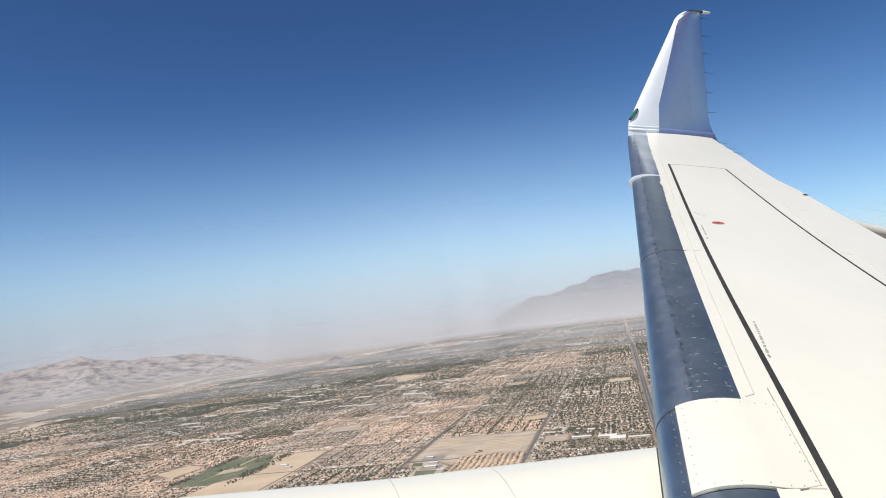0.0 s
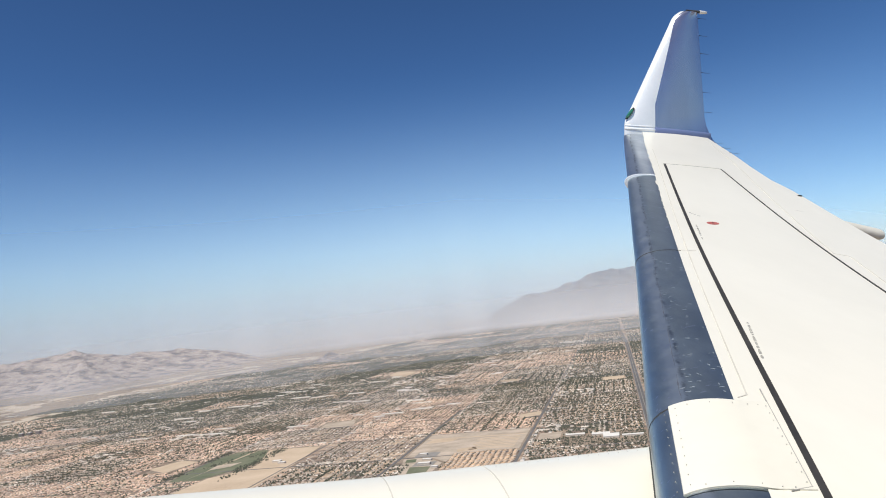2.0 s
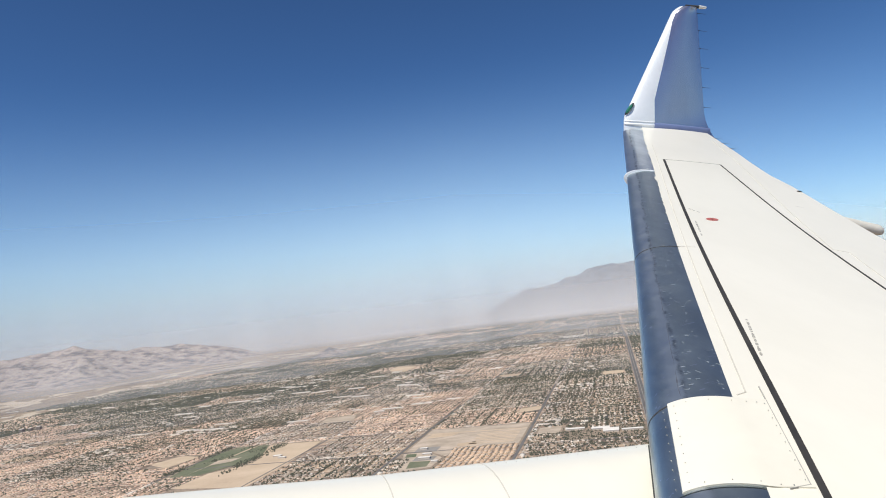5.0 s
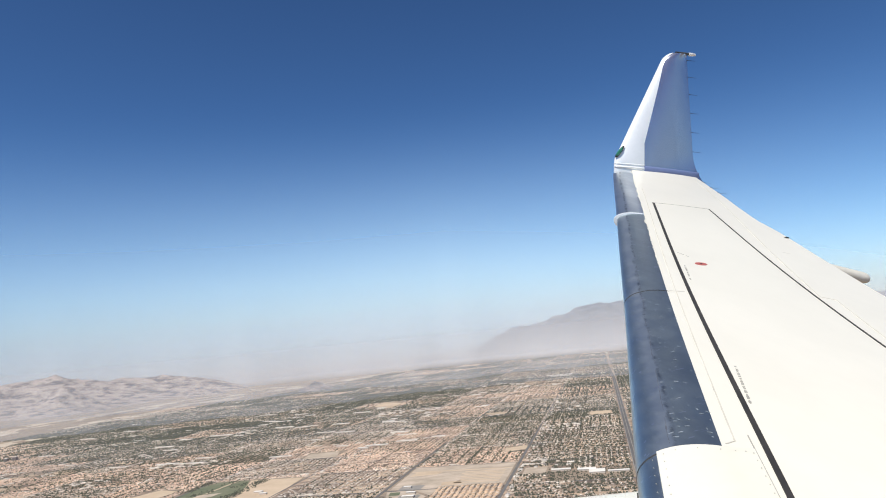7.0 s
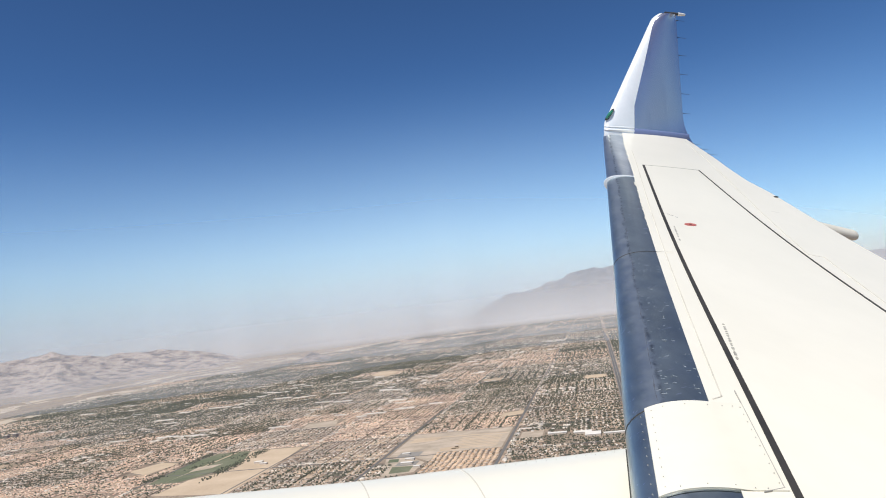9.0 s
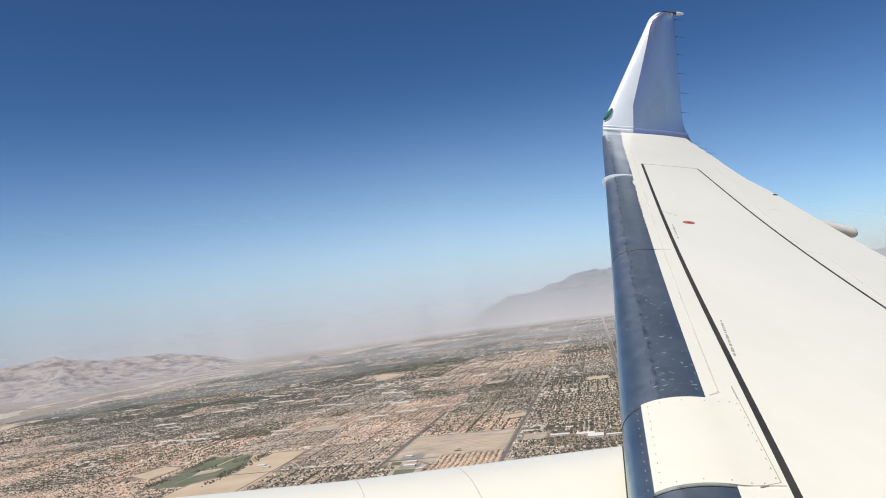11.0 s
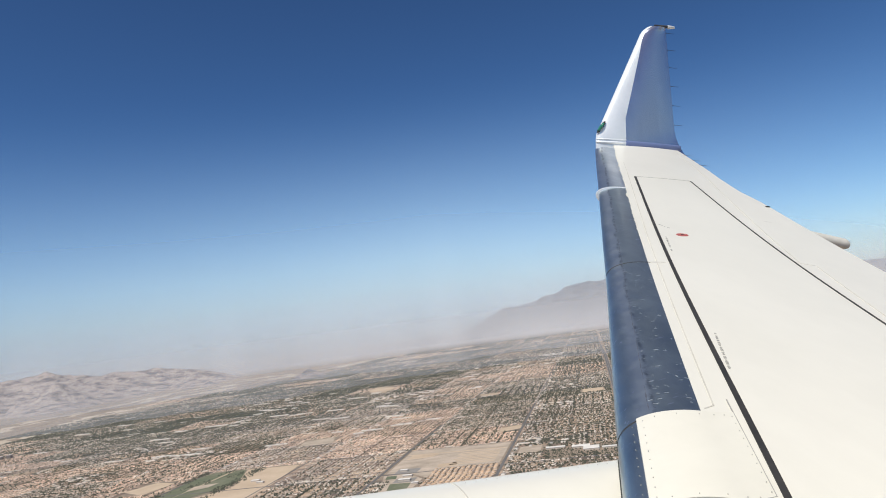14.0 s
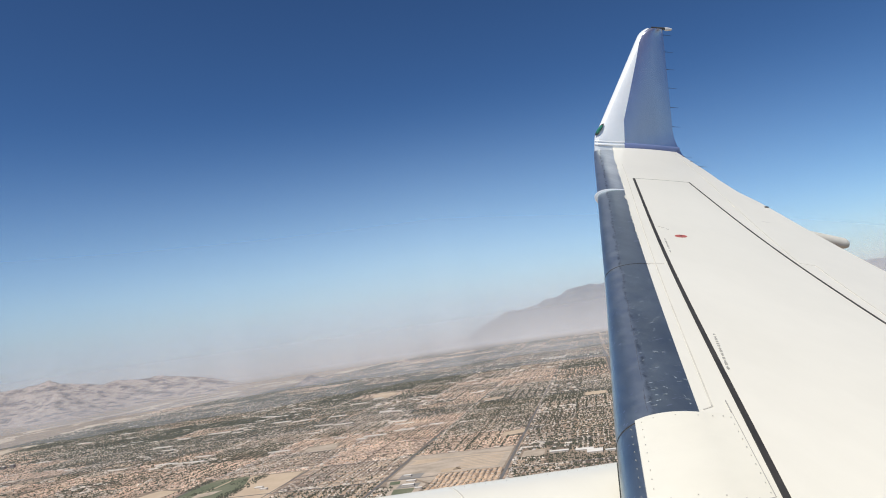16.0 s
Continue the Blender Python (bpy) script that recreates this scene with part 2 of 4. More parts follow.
wing_strip("walkway_line", (1.478, 1.07), (4.94, 8.515), 0.030, black_line, 40, taper=0.97, label="thick black walkway line")
wing_strip("walkway_line", (3.26, 1.50), (5.58, 8.25), 0.017, black_line, 40, label="thin black walkway line")
wing_strip("walkway_line", (4.94, 8.515), (5.58, 8.25), 0.008, grey_print, 8, label="faint grey end line")
wing_strip("panel_seam", (3.35, 1.80), (4.595, 4.916), 0.007, seam_tone, 20)
wing_strip("panel_seam", (4.50, 4.99), (6.902, 10.668), 0.008, seam_tone, 40)
wing_strip("panel_seam", (4.50, 4.99), (4.595, 4.916), 0.007, seam_tone, 4)
wing_strip("panel_seam", (slat_x(2.78) + 0.054, 2.78), (slat_x(9.6) + 0.07, 9.6), 0.007, seam_tone, 30)
wing_strip("panel_seam", (slat_x(2.76), 2.755), (slat_x(2.78) + 0.054, 2.775), 0.006, seam_tone, 4)
wing_strip("panel_seam", (slat_x(5.14), 5.135), (slat_x(5.14) + 0.12, 5.11), 0.006, seam_tone, 4)

wing_strip("panel_joint", (1.893, 2.058), (2.224, 2.813), 0.0032, grey_print, 12, 0.0068, label="thin dark joint behind the access panel")
wing_strip("panel_joint", (1.80, 2.048), (1.895, 2.056), 0.0032, grey_print, 4, 0.0068, label="thin dark joint behind the access panel")
# white riveted panel over the fixed edge
shape = bmesh.new()
loops = []
for y in span(joints[1] + 0.01, joints[2] + 0.004, 10):
    far = [on_wing(slat_x(y) + d * (1.22 - 0.38 * (y - 2.06)), y - 0.26 * d, 0.006) for d in (0.13, 0.09, 0.05, 0.015)]
    near = [nose(y, a, 0.007) for a in span(0, 52, 12)]
    back = [p - Vector((0, 0, 0.008)) for p in reversed(far + near)]
    loops.append(far + near + back)
panel = smooth(part("access_panel", skin(shape, loops), panel_paint, wing, "white riveted access panel at the slat root"), 40)
head = bmesh.new()
bmesh.ops.create_cone(head, cap_ends=True, segments=8, radius1=0.0024, radius2=0.0018, depth=0.003)
rivet_mesh = bpy.data.meshes.new("rivet")
head.to_mesh(rivet_mesh)
head.free()
rivet_mesh.materials.append(steel)


def rivet(p, mother):
    ob = new("rivet", rivet_mesh)
    ob.parent = mother
    ob.location = p


for y in span(joints[1] + 0.05, joints[2] - 0.04, 10):
    rivet(nose(y, 46, 0.009), panel)
    rivet(on_wing(slat_x(y) + 0.108 * (1.22 - 0.38 * (y - 2.06)), y - 0.028, 0.009), panel)
    rivet(nose(y, 58, 0.002), panel)
for a in (5, 20, 36):
    rivet(nose(joints[1] + 0.03, a, 0.009), panel)
    rivet(nose(joints[2] - 0.03, a, 0.009), panel)
for d in (0.03, 0.075):
    rivet(on_wing(slat_x(joints[1] + 0.03) + d, joints[1] + 0.02 - 0.26 * d, 0.009), panel)
    rivet(on_wing(slat_x(joints[2] - 0.03) + d, joints[2] - 0.03 - 0.26 * d, 0.009), panel)
for a in (8, 24, 40, 54):
    rivet(nose(joints[3] + 0.04, a, 0.002), wing)
    rivet(nose(joints[3] - 0.05, a, 0.002), wing)

# red round placard with a dark centre, and illegible small print as bars
for r, material, lift, name in ((0.058, red_paint, 0.003, "placard"), (0.013, black_line, 0.005, "placard_centre")):
    shape = bmesh.new()
    loops = [[on_wing(3.966 + q * math.cos(a), 5.90 + q * 0.8 * math.sin(a), lift - e) for a in span(0, 2 * math.pi * 23 / 24, 24)]
             for q, e in ((r, 0.006), (r, 0.0))]
    part(name, skin(shape, loops), material, wing, "red oval placard" if r > 0.05 else "")
rng = random.Random(4)
for (x0, y0), (x1, y1), count, size in (((2.74, 3.64), (2.48, 3.14), 46, 0.014), ((3.77, 5.86), (3.55, 5.40), 30, 0.014), ((3.95, 6.28), (3.985, 6.14), 7, 0.015)):
    for k in range(count):
        if rng.random() < 0.22:
            continue
        t = (k + 0.5) / count
        x, y = x0 + (x1 - x0) * t, y0 + (y1 - y0) * t
        part_of = size * rng.choice((0.28, 0.5, 0.5))
        wing_strip("print_bar", (x - part_of, y + part_of * 0.4), (x + part_of, y - part_of * 0.4), abs(y1 - y0) / count * 0.5, grey_print, 2, 0.002)

# ragged worn paint along the outer slats' rear edge
for y0, y1 in ((5.6, 7.8), (7.92, 10.6)):
    shape = bmesh.new()
    loops = []
    for y in span(y0, y1, 110):
        e = 1.5 + 5.0 * max(0.0, 0.5 + 0.9 * noise.noise(Vector((y * 5.0, 3, 0))) + 0.6 * noise.noise(Vector((y * 19.0, 7, 0)))) * min(1.0, (y - y0) * 1.5 + 0.1)
        loops.append([nose(y, 0.3, -0.002), nose(y, 0.3, 0.0025), nose(y, e, 0.0025), nose(y, e, -0.002)])
    part("worn_edge", skin(shape, loops), panel_paint, wing, "ragged white paint edge")

# scratches and chips in the bare metal
for k in range(84):
    y = 2.80 + 2.2 * rng.random() ** 1.4 if k < 78 else 5.2 + 2.5 * rng.random()
    a0 = 2 + 34 * rng.random() ** 1.2
    a1 = a0 + 0.7 + 4.2 * rng.random() ** 3
    w = 0.0008 + 0.0018 * rng.random()
    drift = 0.02 * (rng.random() - 0.3)
    shape = bmesh.new()
    loops = [[nose(y + drift * t - w * (1 - t * 0.7), a0 + (a1 - a0) * t, e) for e in (-0.002, 0.0012)] + [nose(y + drift * t + w * (1 - t * 0.7), a0 + (a1 - a0) * t, e) for e in (0.0012, -0.002)] for t in span(0, 1, 4)]
    part("scratch", skin(shape, loops), scratch_tone, wing)

# a broken dark film of grease along the nose
for y0, y1 in ((2.76, 3.02), (3.10, 3.62), (3.70, 4.5), (4.55, 5.05), (5.2, 5.9), (6.0, 6.5)):
    shape = bmesh.new()
    loops = []
    for t in span(0, 1, 26):
        y = y0 + (y1 - y0) * t
        a = 40 + 2.2 * noise.noise(Vector((y * 2.1, 5, 0))) + 1.1 * noise.noise(Vector((y * 11, 9, 0)))
        w = (0.15 + 1.3 * max(0.0, noise.noise(Vector((y * 17, 2, 0))))) * min(1, 8 * t + 0.1, 8 * (1 - t) + 0.1)
        loops.append([nose(y, a - w, -0.001), nose(y, a - w, 0.0008), nose(y, a + w, 0.0008), nose(y, a + w, -0.001)])
    part("grease_streak", skin(shape, loops), grease, wing, "dark grease streak")

# winglet: an aerofoil stack leaning outboard
def lean_y(z):
    return 11.05 + 0.22 * (z + 0.45)


def winglet_front(z):
    base = max(5.655, 5.575 + 0.51 * (z + 0.40))
    return base + (0.11 * ((z - 1.45) / 0.15) ** 2 if z > 1.45 else 0.0)


def winglet_rear(z):
    return 7.13 - 0.072 * (z + 0.4) + 0.9 * max(0.0, -0.08 - z) ** 2


def metal_edge(z):
    return 6.115 + 0.020 * (z + 0.36) + max(0.0, z - 0.06) * 0.27


def foil(z, t, side):
    """A point of the winglet's skin; t from the front to the rear."""
    a, b = winglet_front(z), winglet_rear(z)
    thick = 0.125 * (1 - 0.30 * (z + 0.4) / 2) * (1.6 * math.sqrt(t) * (1 - t) ** 0.9 + 0.02)
    return Vector((a + (b - a) * t, lean_y(z) + side * thick * 1.9, z))


levels = [-0.52, -0.47, -0.42, -0.36, -0.30, -0.22, -0.10] + span(0.06, 1.45, 14)[0:] + [1.50, 1.54, 1.57, 1.59]


def winglet_skin(lo, hi, n):
    b = bmesh.new()
    loops = []
    for z in levels:
        x0, x1 = winglet_front(z), winglet_rear(z)
        m = min(0.9, max(0.05, (metal_edge(z) - x0) / (x1 - x0)))
        t0, t1 = (0.0, m) if hi == "edge" else (m, 1.0)
        ts = [t0 + (t1 - t0) * (k / (n - 1)) ** (2 if hi == "edge" else 1) for k in range(n)]
        loops.append([foil(z, t, -1) for t in ts] + [foil(z, t, 1) for t in reversed(ts[1:] if hi == "edge" else ts)])
    return skin(b, loops)


winglet = smooth(part("winglet", winglet_skin(0, "rear", 14), blue_paint, airliner, "dark blue painted winglet"), 40)
smooth(part("leading_edge", winglet_skin(0, "edge", 12), bright_metal, winglet, "bright bare metal leading edge"), 50)
# raised band and fillet where the winglet meets the wing
for z0, z1, out in ((-0.36, -0.32, 0.012), (-0.30, -0.28, 0.006)):
    shape = bmesh.new()
    loops = []
    for z in span(z0, z1, 5):
        x0, x1 = winglet_front(z), winglet_rear(z)
        m = (metal_edge(z) - x0) / (x1 - x0)
        swell = out * math.sin(math.pi * (z - z0) / (z1 - z0)) + 0.001
        ts = [m * (k / 13) ** 2 for k in range(14)]
        loops.append([foil(z, t, -1) + Vector((-0.6 * swell * (1 - t / m), -swell, 0)) for t in ts] + [foil(z, t, -1) + Vector((0.01, 0.012, 0)) for t in reversed(ts)])
    smooth(part("foot_band", skin(shape, loops), bright_metal, winglet, "rounded silver band at the winglet's foot"), 60)
shape = bmesh.new()
loops = []
foot = (metal_edge(-0.4) - winglet_front(-0.4)) / (winglet_rear(-0.4) - winglet_front(-0.4))
for t in span(foot + 0.004, 0.992, 24):
    low = foil(-0.34 - 0.07 * t ** 1.6, t, -1)
    loops.append([low + Vector((0, d, e)) for d, e in ((-0.016, -0.09), (-0.016, 0.0), (-0.009, 0.02), (-0.002, 0.04), (0.012, 0.05), (0.012, -0.09))])
smooth(part("root_fillet", skin(shape, loops), deep_blue, winglet, "dark blue root fillet"), 60)
# green position light in a dark frame at the foot, tail light at the top
for name, material, r, s in (("light_frame", dark_seam, 0.036, 0.100), ("position_light", green_glass, 0.034, 0.075)):
    shape = bmesh.new()
    bmesh.ops.create_uvsphere(shape, u_segments=14, v_segments=10, radius=1)
    for v in shape.verts:
        c = Vector((v.co.x * r, v.co.y * r * 0.8, v.co.z * s))
        c.x += 0.62 * c.z
        v.co = c + Vector((5.715 if name == "position_light" else 5.722, 11.065 if name == "position_light" else 11.075, -0.10))
    smooth(part(name, shape, material, winglet, "green glass position light" if name == "position_light" else ""), 60)
shape = bmesh.new()
loops = [[Vector((6.78 + 0.34 * t, 11.50 + 0.028 * math.cos(a), 1.605 + 0.022 * math.sin(a))) for a in span(0, 2 * math.pi * 9 / 10, 10)] for t in span(0, 1, 6)]
smooth(part("tip_slot", skin(shape, loops), dark_seam, winglet, "dark slot in the tip cap"), 60)
shape = bmesh.new()
loops = [[Vector((7.02 + 0.13 * t, 11.49 + 0.035 * math.cos(a) * (1 - 0.4 * t * t), 1.60 + 0.030 * math.sin(a) * (1 - 0.4 * t * t))) for a in span(0, 2 * math.pi * 11 / 12, 12)] for t in span(0, 1, 7)]
smooth(part("tail_light", skin(shape, loops), white_glass, winglet, "clear tail light lens"), 60)


def wick(p, q, mother):
    """A thin static discharge rod from p to q with a thicker root."""
    b = bmesh.new()
    p, q = Vector(p), Vector(q)
    way = (q - p).normalized()
    u = way.cross(Vector((0.3, 0.2, 1))).normalized()
    w = way.cross(u)
    loops = []
    for t, r in ((0, 0.006), (0.2, 0.006), (0.23, 0.003), (1.0, 0.0022)):
        c = p.lerp(q, t)
        loops.append([c + (u * math.cos(a) + w * math.sin(a)) * r for a in span(0, 2 * math.pi * 5 / 6, 6)])
    part("static_wick", skin(b, loops), rubber, mother)


for z in (-0.02, 0.30, 0.62, 0.93, 1.22, 1.50):
    wick((winglet_rear(z) - 0.01, lean_y(z), z), (winglet_rear(z) + 0.15, lean_y(z) - 0.01, z - 0.006), winglet)
for y in (9.55, 10.0, 10.5):
    wick((tail_x(y) - 0.02, y, plane_z(y)), (tail_x(y) + 0.16, y + 0.02, plane_z(y) - 0.012), wing)

# flap track fairings and a small hinge on the rear edge
def fairing(front, tip, r):
    b = bmesh.new()
    loops = []
    front, tip = Vector(front), Vector(tip)
    for t in span(0, 1, 60):
        q = r * (1 - 0.34 * t ** 1.5) * min(1.0, 0.15 + 2.4 * t)
        q *= math.sqrt(max(0.0, 1 - ((t - 0.955) / 0.0452) ** 2)) if t > 0.955 else 1.0
        c = front.lerp(tip, t)
        loops.append([c + Vector((0, q * math.cos(a), q * 0.9 * math.sin(a))) for a in span(0, 2 * math.pi * 17 / 18, 18)])
    smooth(part("flap_track_fairing", skin(b, loops), shaded_fairing_paint, airliner, "white tapered flap track fairing"), 50)


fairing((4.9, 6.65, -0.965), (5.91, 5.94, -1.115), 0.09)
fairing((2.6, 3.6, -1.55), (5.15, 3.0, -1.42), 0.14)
shape = bmesh.new()
bmesh.ops.create_cube(shape, size=1, matrix=Matrix.Translation((tail_x(7.02) - 0.03, 7.02, plane_z(7.02) + 0.004)) @ Matrix.Diagonal((0.045, 0.03, 0.018, 1)))
bmesh.ops.bevel(shape, geom=shape.edges[:], offset=0.004, segments=2, affect="EDGES")
part("hinge_cover", shape, rubber, wing, "small dark hinge cover")

# engine nacelle under and ahead of the wing
def nacelle_radius(x):
    if x > 0.5:
        return 0.75 + 0.036 * (x - 0.5)
    return 0.75 - 0.008 * (0.5 - x) - 0.05 * max(0.0, -0.4 - x) ** 2


def round_at(x, r, n=72):
    return [Vector((x, 2.75 + r * math.cos(a), -2.39 + r * math.sin(a))) for a in span(0, 2 * math.pi * (n - 1) / n, n)]


shape = bmesh.new()
stations = span(-1.75, 2.3, 40)
outer = [round_at(x, nacelle_radius(x)) for x in stations]
lip = [round_at(-1.75 - 0.05 * math.sin(a), nacelle_radius(-1.75) - 0.06 * (1 - math.cos(a))) for a in span(0.3, 3.0, 7)]
inner = [round_at(x, nacelle_radius(-1.75) - 0.12) for x in span(-1.7, 1.9, 6)]
nacelle = smooth(part("engine_nacelle", skin(shape, inner[::-1] + lip[::-1] + outer), white_paint, airliner, "white painted engine nacelle under the wing"), 30)
for x, w in ((0.49, 0.003), (0.967, 0.003), (-0.75, 0.003)):
    shape = bmesh.new()
    loops = [round_at(x - w, nacelle_radius(x) - 0.004, 72), round_at(x - w, nacelle_radius(x) + 0.002, 72), round_at(x + w, nacelle_radius(x) + 0.002, 72), round_at(x + w, nacelle_radius(x) - 0.004, 72)]
    part("cowl_seam", skin(shape, loops, True, False), seam_tone, nacelle)
for k in range(18):
    x, a = 1.02 + 0.052 * k, radians(70)
    r = nacelle_radius(x) + 0.001
    rivet((x, 2.75 + r * math.cos(a), -2.39 + r * math.sin(a)), nacelle)
shape = bmesh.new()
loops = []
for x in span(1.75, 3.2, 14):
    w = 0.16 * math.sin(math.pi * min(1, 0.15 + (x - 1.75) / 1.45 * 0.8)) + 0.02
    loops.append([Vector((x, 2.75 + d * w, z)) for d, z in ((-1, -2.0), (-0.7, -1.62), (0.7, -1.62), (1, -2.0))])
smooth(part("engine_pylon", skin(shape, loops), white_paint, airliner, "white pylon between engine and wing"), 40)

# plain fuselage side round the window that the view looks through
shape = bmesh.new()
rows = []
for x in span(-7.0, 15.0, 221):
    rows.append([shape.verts.new((x, -1.36 + 1.5 * math.cos(a), -0.35 + 1.62 * math.sin(a))) for a in span(radians(-80), radians(150), 93)])
for a, b, x in zip(rows, rows[1:], span(-7.0, 15.0, 221)):
    for k in range(92):
        c = (a[k].co + b[k + 1].co) / 2
        if abs(c.x - 0.05) < 0.42 and abs(c.z + 0.02) < 0.45:
            continue
        shape.faces.new((a[k], b[k], b[k + 1], a[k + 1]))
hull = part("fuselage", shape, white_paint, airliner, "white painted fuselage side")
thick = hull.modifiers.new("skin", "SOLIDIFY")
thick.thickness, thick.offset = 0.03, 0.0
hull.data.shade_smooth()


# ---- the land ----
def ground_material():
    m, t, p = nodes_of("desert_valley_floor")
    w = coords(t)
    broad = noise_of(t, w, 0.0035, 5.0, 0.6)
    patch = noise_of(t, w, 0.016, 5.0, 0.65)
    grain = noise_of(t, w, 0.45, 6.0, 0.75)
    sand = mixed(t, broad, (0.34, 0.255, 0.19), (0.50, 0.39, 0.295))
    soil = ramp(t, patch, (0.40, (0.20, 0.165, 0.13)), (0.56, (0.36, 0.29, 0.225)))
    tone = mixed(t, 0.5, sand, soil.outputs[0])
    scrub = ramp(t, grain, (0.42, (0.10, 0.105, 0.075)), (0.60, (1, 1, 1)))
    n = t.nodes.new("ShaderNodeMix")
    n.data_type, n.blend_type = "RGBA", "MULTIPLY"
    n.inputs[0].default_value = 0.45
    t.links.new(tone, n.inputs[6])
    t.links.new(scrub.outputs[0], n.inputs[7])
    t.links.new(n.outputs[2], p.inputs["Base Color"])
    p.inputs["Roughness"].default_value = 0.95
    bump_of(t, p, grain, 0.4, 0.4)
    return m


def rock_material(name, low, high, vein):
    m, t, p = nodes_of(name)
    w = coords(t)
    broad, crag = noise_of(t, w, 0.006, 6.0, 0.65), noise_of(t, w, 0.03, 8.0, 0.72)
    wash = noise_of(t, coords(t, (1, 1, 3)), 0.02, 8.0, 0.72)
    tone = mixed(t, broad, low, high)
    lines = ramp(t, wash, (0.40, (0, 0, 0)), (0.54, (1, 1, 1)))
    t.links.new(mixed(t, lines.outputs[0], vein, tone), p.inputs["Base Color"])
    p.inputs["Roughness"].default_value = 0.95
    bump_of(t, p, crag, 0.9, 12.0)
    return m


def roof_material(name, stops, tint):
    """Roofs that differ from house to house and from quarter to quarter."""
    m, t, p = nodes_of(name)
    g = t.nodes.new("ShaderNodeNewGeometry")
    c = ramp(t, g.outputs["Random Per Island"], *stops)
    c.color_ramp.interpolation = "CONSTANT"
    quarter = ramp(t, noise_of(t, coords(t), 0.012, 3.0, 0.6), (0.42, (0, 0, 0)), (0.62, (1, 1, 1)))
    half = add(t, "ShaderNodeMath")
    half.operation = "MULTIPLY"
    half.inputs[1].default_value = 0.55
    t.links.new(quarter.outputs[0], half.inputs[0])
    shift = ramp(t, noise_of(t, coords(t), 0.02, 4.0, 0.7), (0.36, (0.66, 0.63, 0.62)), (0.62, (1.22, 1.16, 1.08)))
    toned = t.nodes.new("ShaderNodeMix")
    toned.data_type, toned.blend_type = "RGBA", "MULTIPLY"
    toned.inputs[0].default_value = 1.0
    t.links.new(mixed(t, half.outputs[0], c.outputs[0], tint), toned.inputs[6])
    t.links.new(shift.outputs[0], toned.inputs[7])
    t.links.new(toned.outputs[2], p.inputs["Base Color"])
    p.inputs["Roughness"].default_value = 0.85
    return m


valley_floor = ground_material()
rock_left = rock_material("pale_desert_rock", (0.33, 0.285, 0.275), (0.51, 0.43, 0.385), (0.115, 0.10, 0.11))
# far rock: the blue haze of distance is mixed into its colours
rock_far = rock_material("haze_blue_desert_rock", (0.175, 0.205, 0.255), (0.24, 0.27, 0.32), (0.12, 0.145, 0.19))
tan_roofs = roof_material("tan_tile_roofs", ((0, (0.676, 0.469, 0.354)), (0.3, (0.741, 0.556, 0.441)), (0.55, (0.567, 0.365, 0.273)), (0.72, (0.828, 0.687, 0.567)), (0.9, (0.414, 0.294, 0.229))), (0.698, 0.480, 0.360))
orange_roofs = roof_material("orange_tile_roofs", ((0, (0.55, 0.39, 0.27)), (0.4, (0.61, 0.45, 0.32)), (0.75, (0.47, 0.32, 0.22))), (0.56, 0.40, 0.28))
grey_roofs = roof_material("mixed_brown_roofs", ((0, (0.456, 0.393, 0.336)), (0.3, (0.308, 0.268, 0.239)), (0.5, (0.593, 0.524, 0.456)), (0.70, (0.228, 0.205, 0.188)), (0.88, (0.798, 0.764, 0.718))), (0.433, 0.382, 0.331))
shop_roofs = roof_material("pale_flat_roofs", ((0, (0.657, 0.636, 0.604)), (0.3, (0.806, 0.795, 0.763)), (0.55, (0.509, 0.477, 0.445)), (0.75, (0.721, 0.657, 0.572)), (0.9, (0.318, 0.307, 0.297))), (0.657, 0.604, 0.551))
stucco = surface("tan_stucco", (0.48, 0.41, 0.34), (0.66, 0.58, 0.49), 0.05, rough=0.9)
white_roof = surface("white_membrane_roof", (0.66, 0.62, 0.56), (0.82, 0.78, 0.72), 0.06, rough=0.7)
asphalt = surface("worn_asphalt", (0.11, 0.105, 0.10), (0.17, 0.16, 0.15), 0.05, rough=0.9)
motorway_asphalt = surface("sun_bleached_asphalt", (0.085, 0.08, 0.078), (0.14, 0.13, 0.125), 0.05, rough=0.9)
worn_paving = surface("worn_grey_paving", (0.20, 0.185, 0.17), (0.30, 0.28, 0.255), 0.06, rough=0.9)
dirt_pale = surface("graded_sand", (0.44, 0.335, 0.235), (0.58, 0.455, 0.33), 0.03, (1, 1, 1), 0.95, fine=0.4)
dirt_brown = surface("bare_soil", (0.30, 0.25, 0.19), (0.54, 0.44, 0.35), 0.045, (1, 2, 1), 0.95, fine=0.3)
lawn = surface("watered_grass", (0.085, 0.11, 0.06), (0.19, 0.19, 0.125), 0.05, rough=0.95, fine=0.6)
leaf = surface("city_tree_leaves", (0.034, 0.040, 0.028), (0.082, 0.084, 0.060), 0.03, rough=0.9, fine=0.4)

# grid of the town: u runs with the long avenues, v across them
TOWN = radians(11.0)
U, V = Vector((math.sin(TOWN), math.cos(TOWN))), Vector((math.cos(TOWN), -math.sin(TOWN)))
BLOCK, U0, V0 = 95.0, 557.0, -175.0


def town(u, v):
    return U.x * u + V.x * v, U.y * u + V.y * v


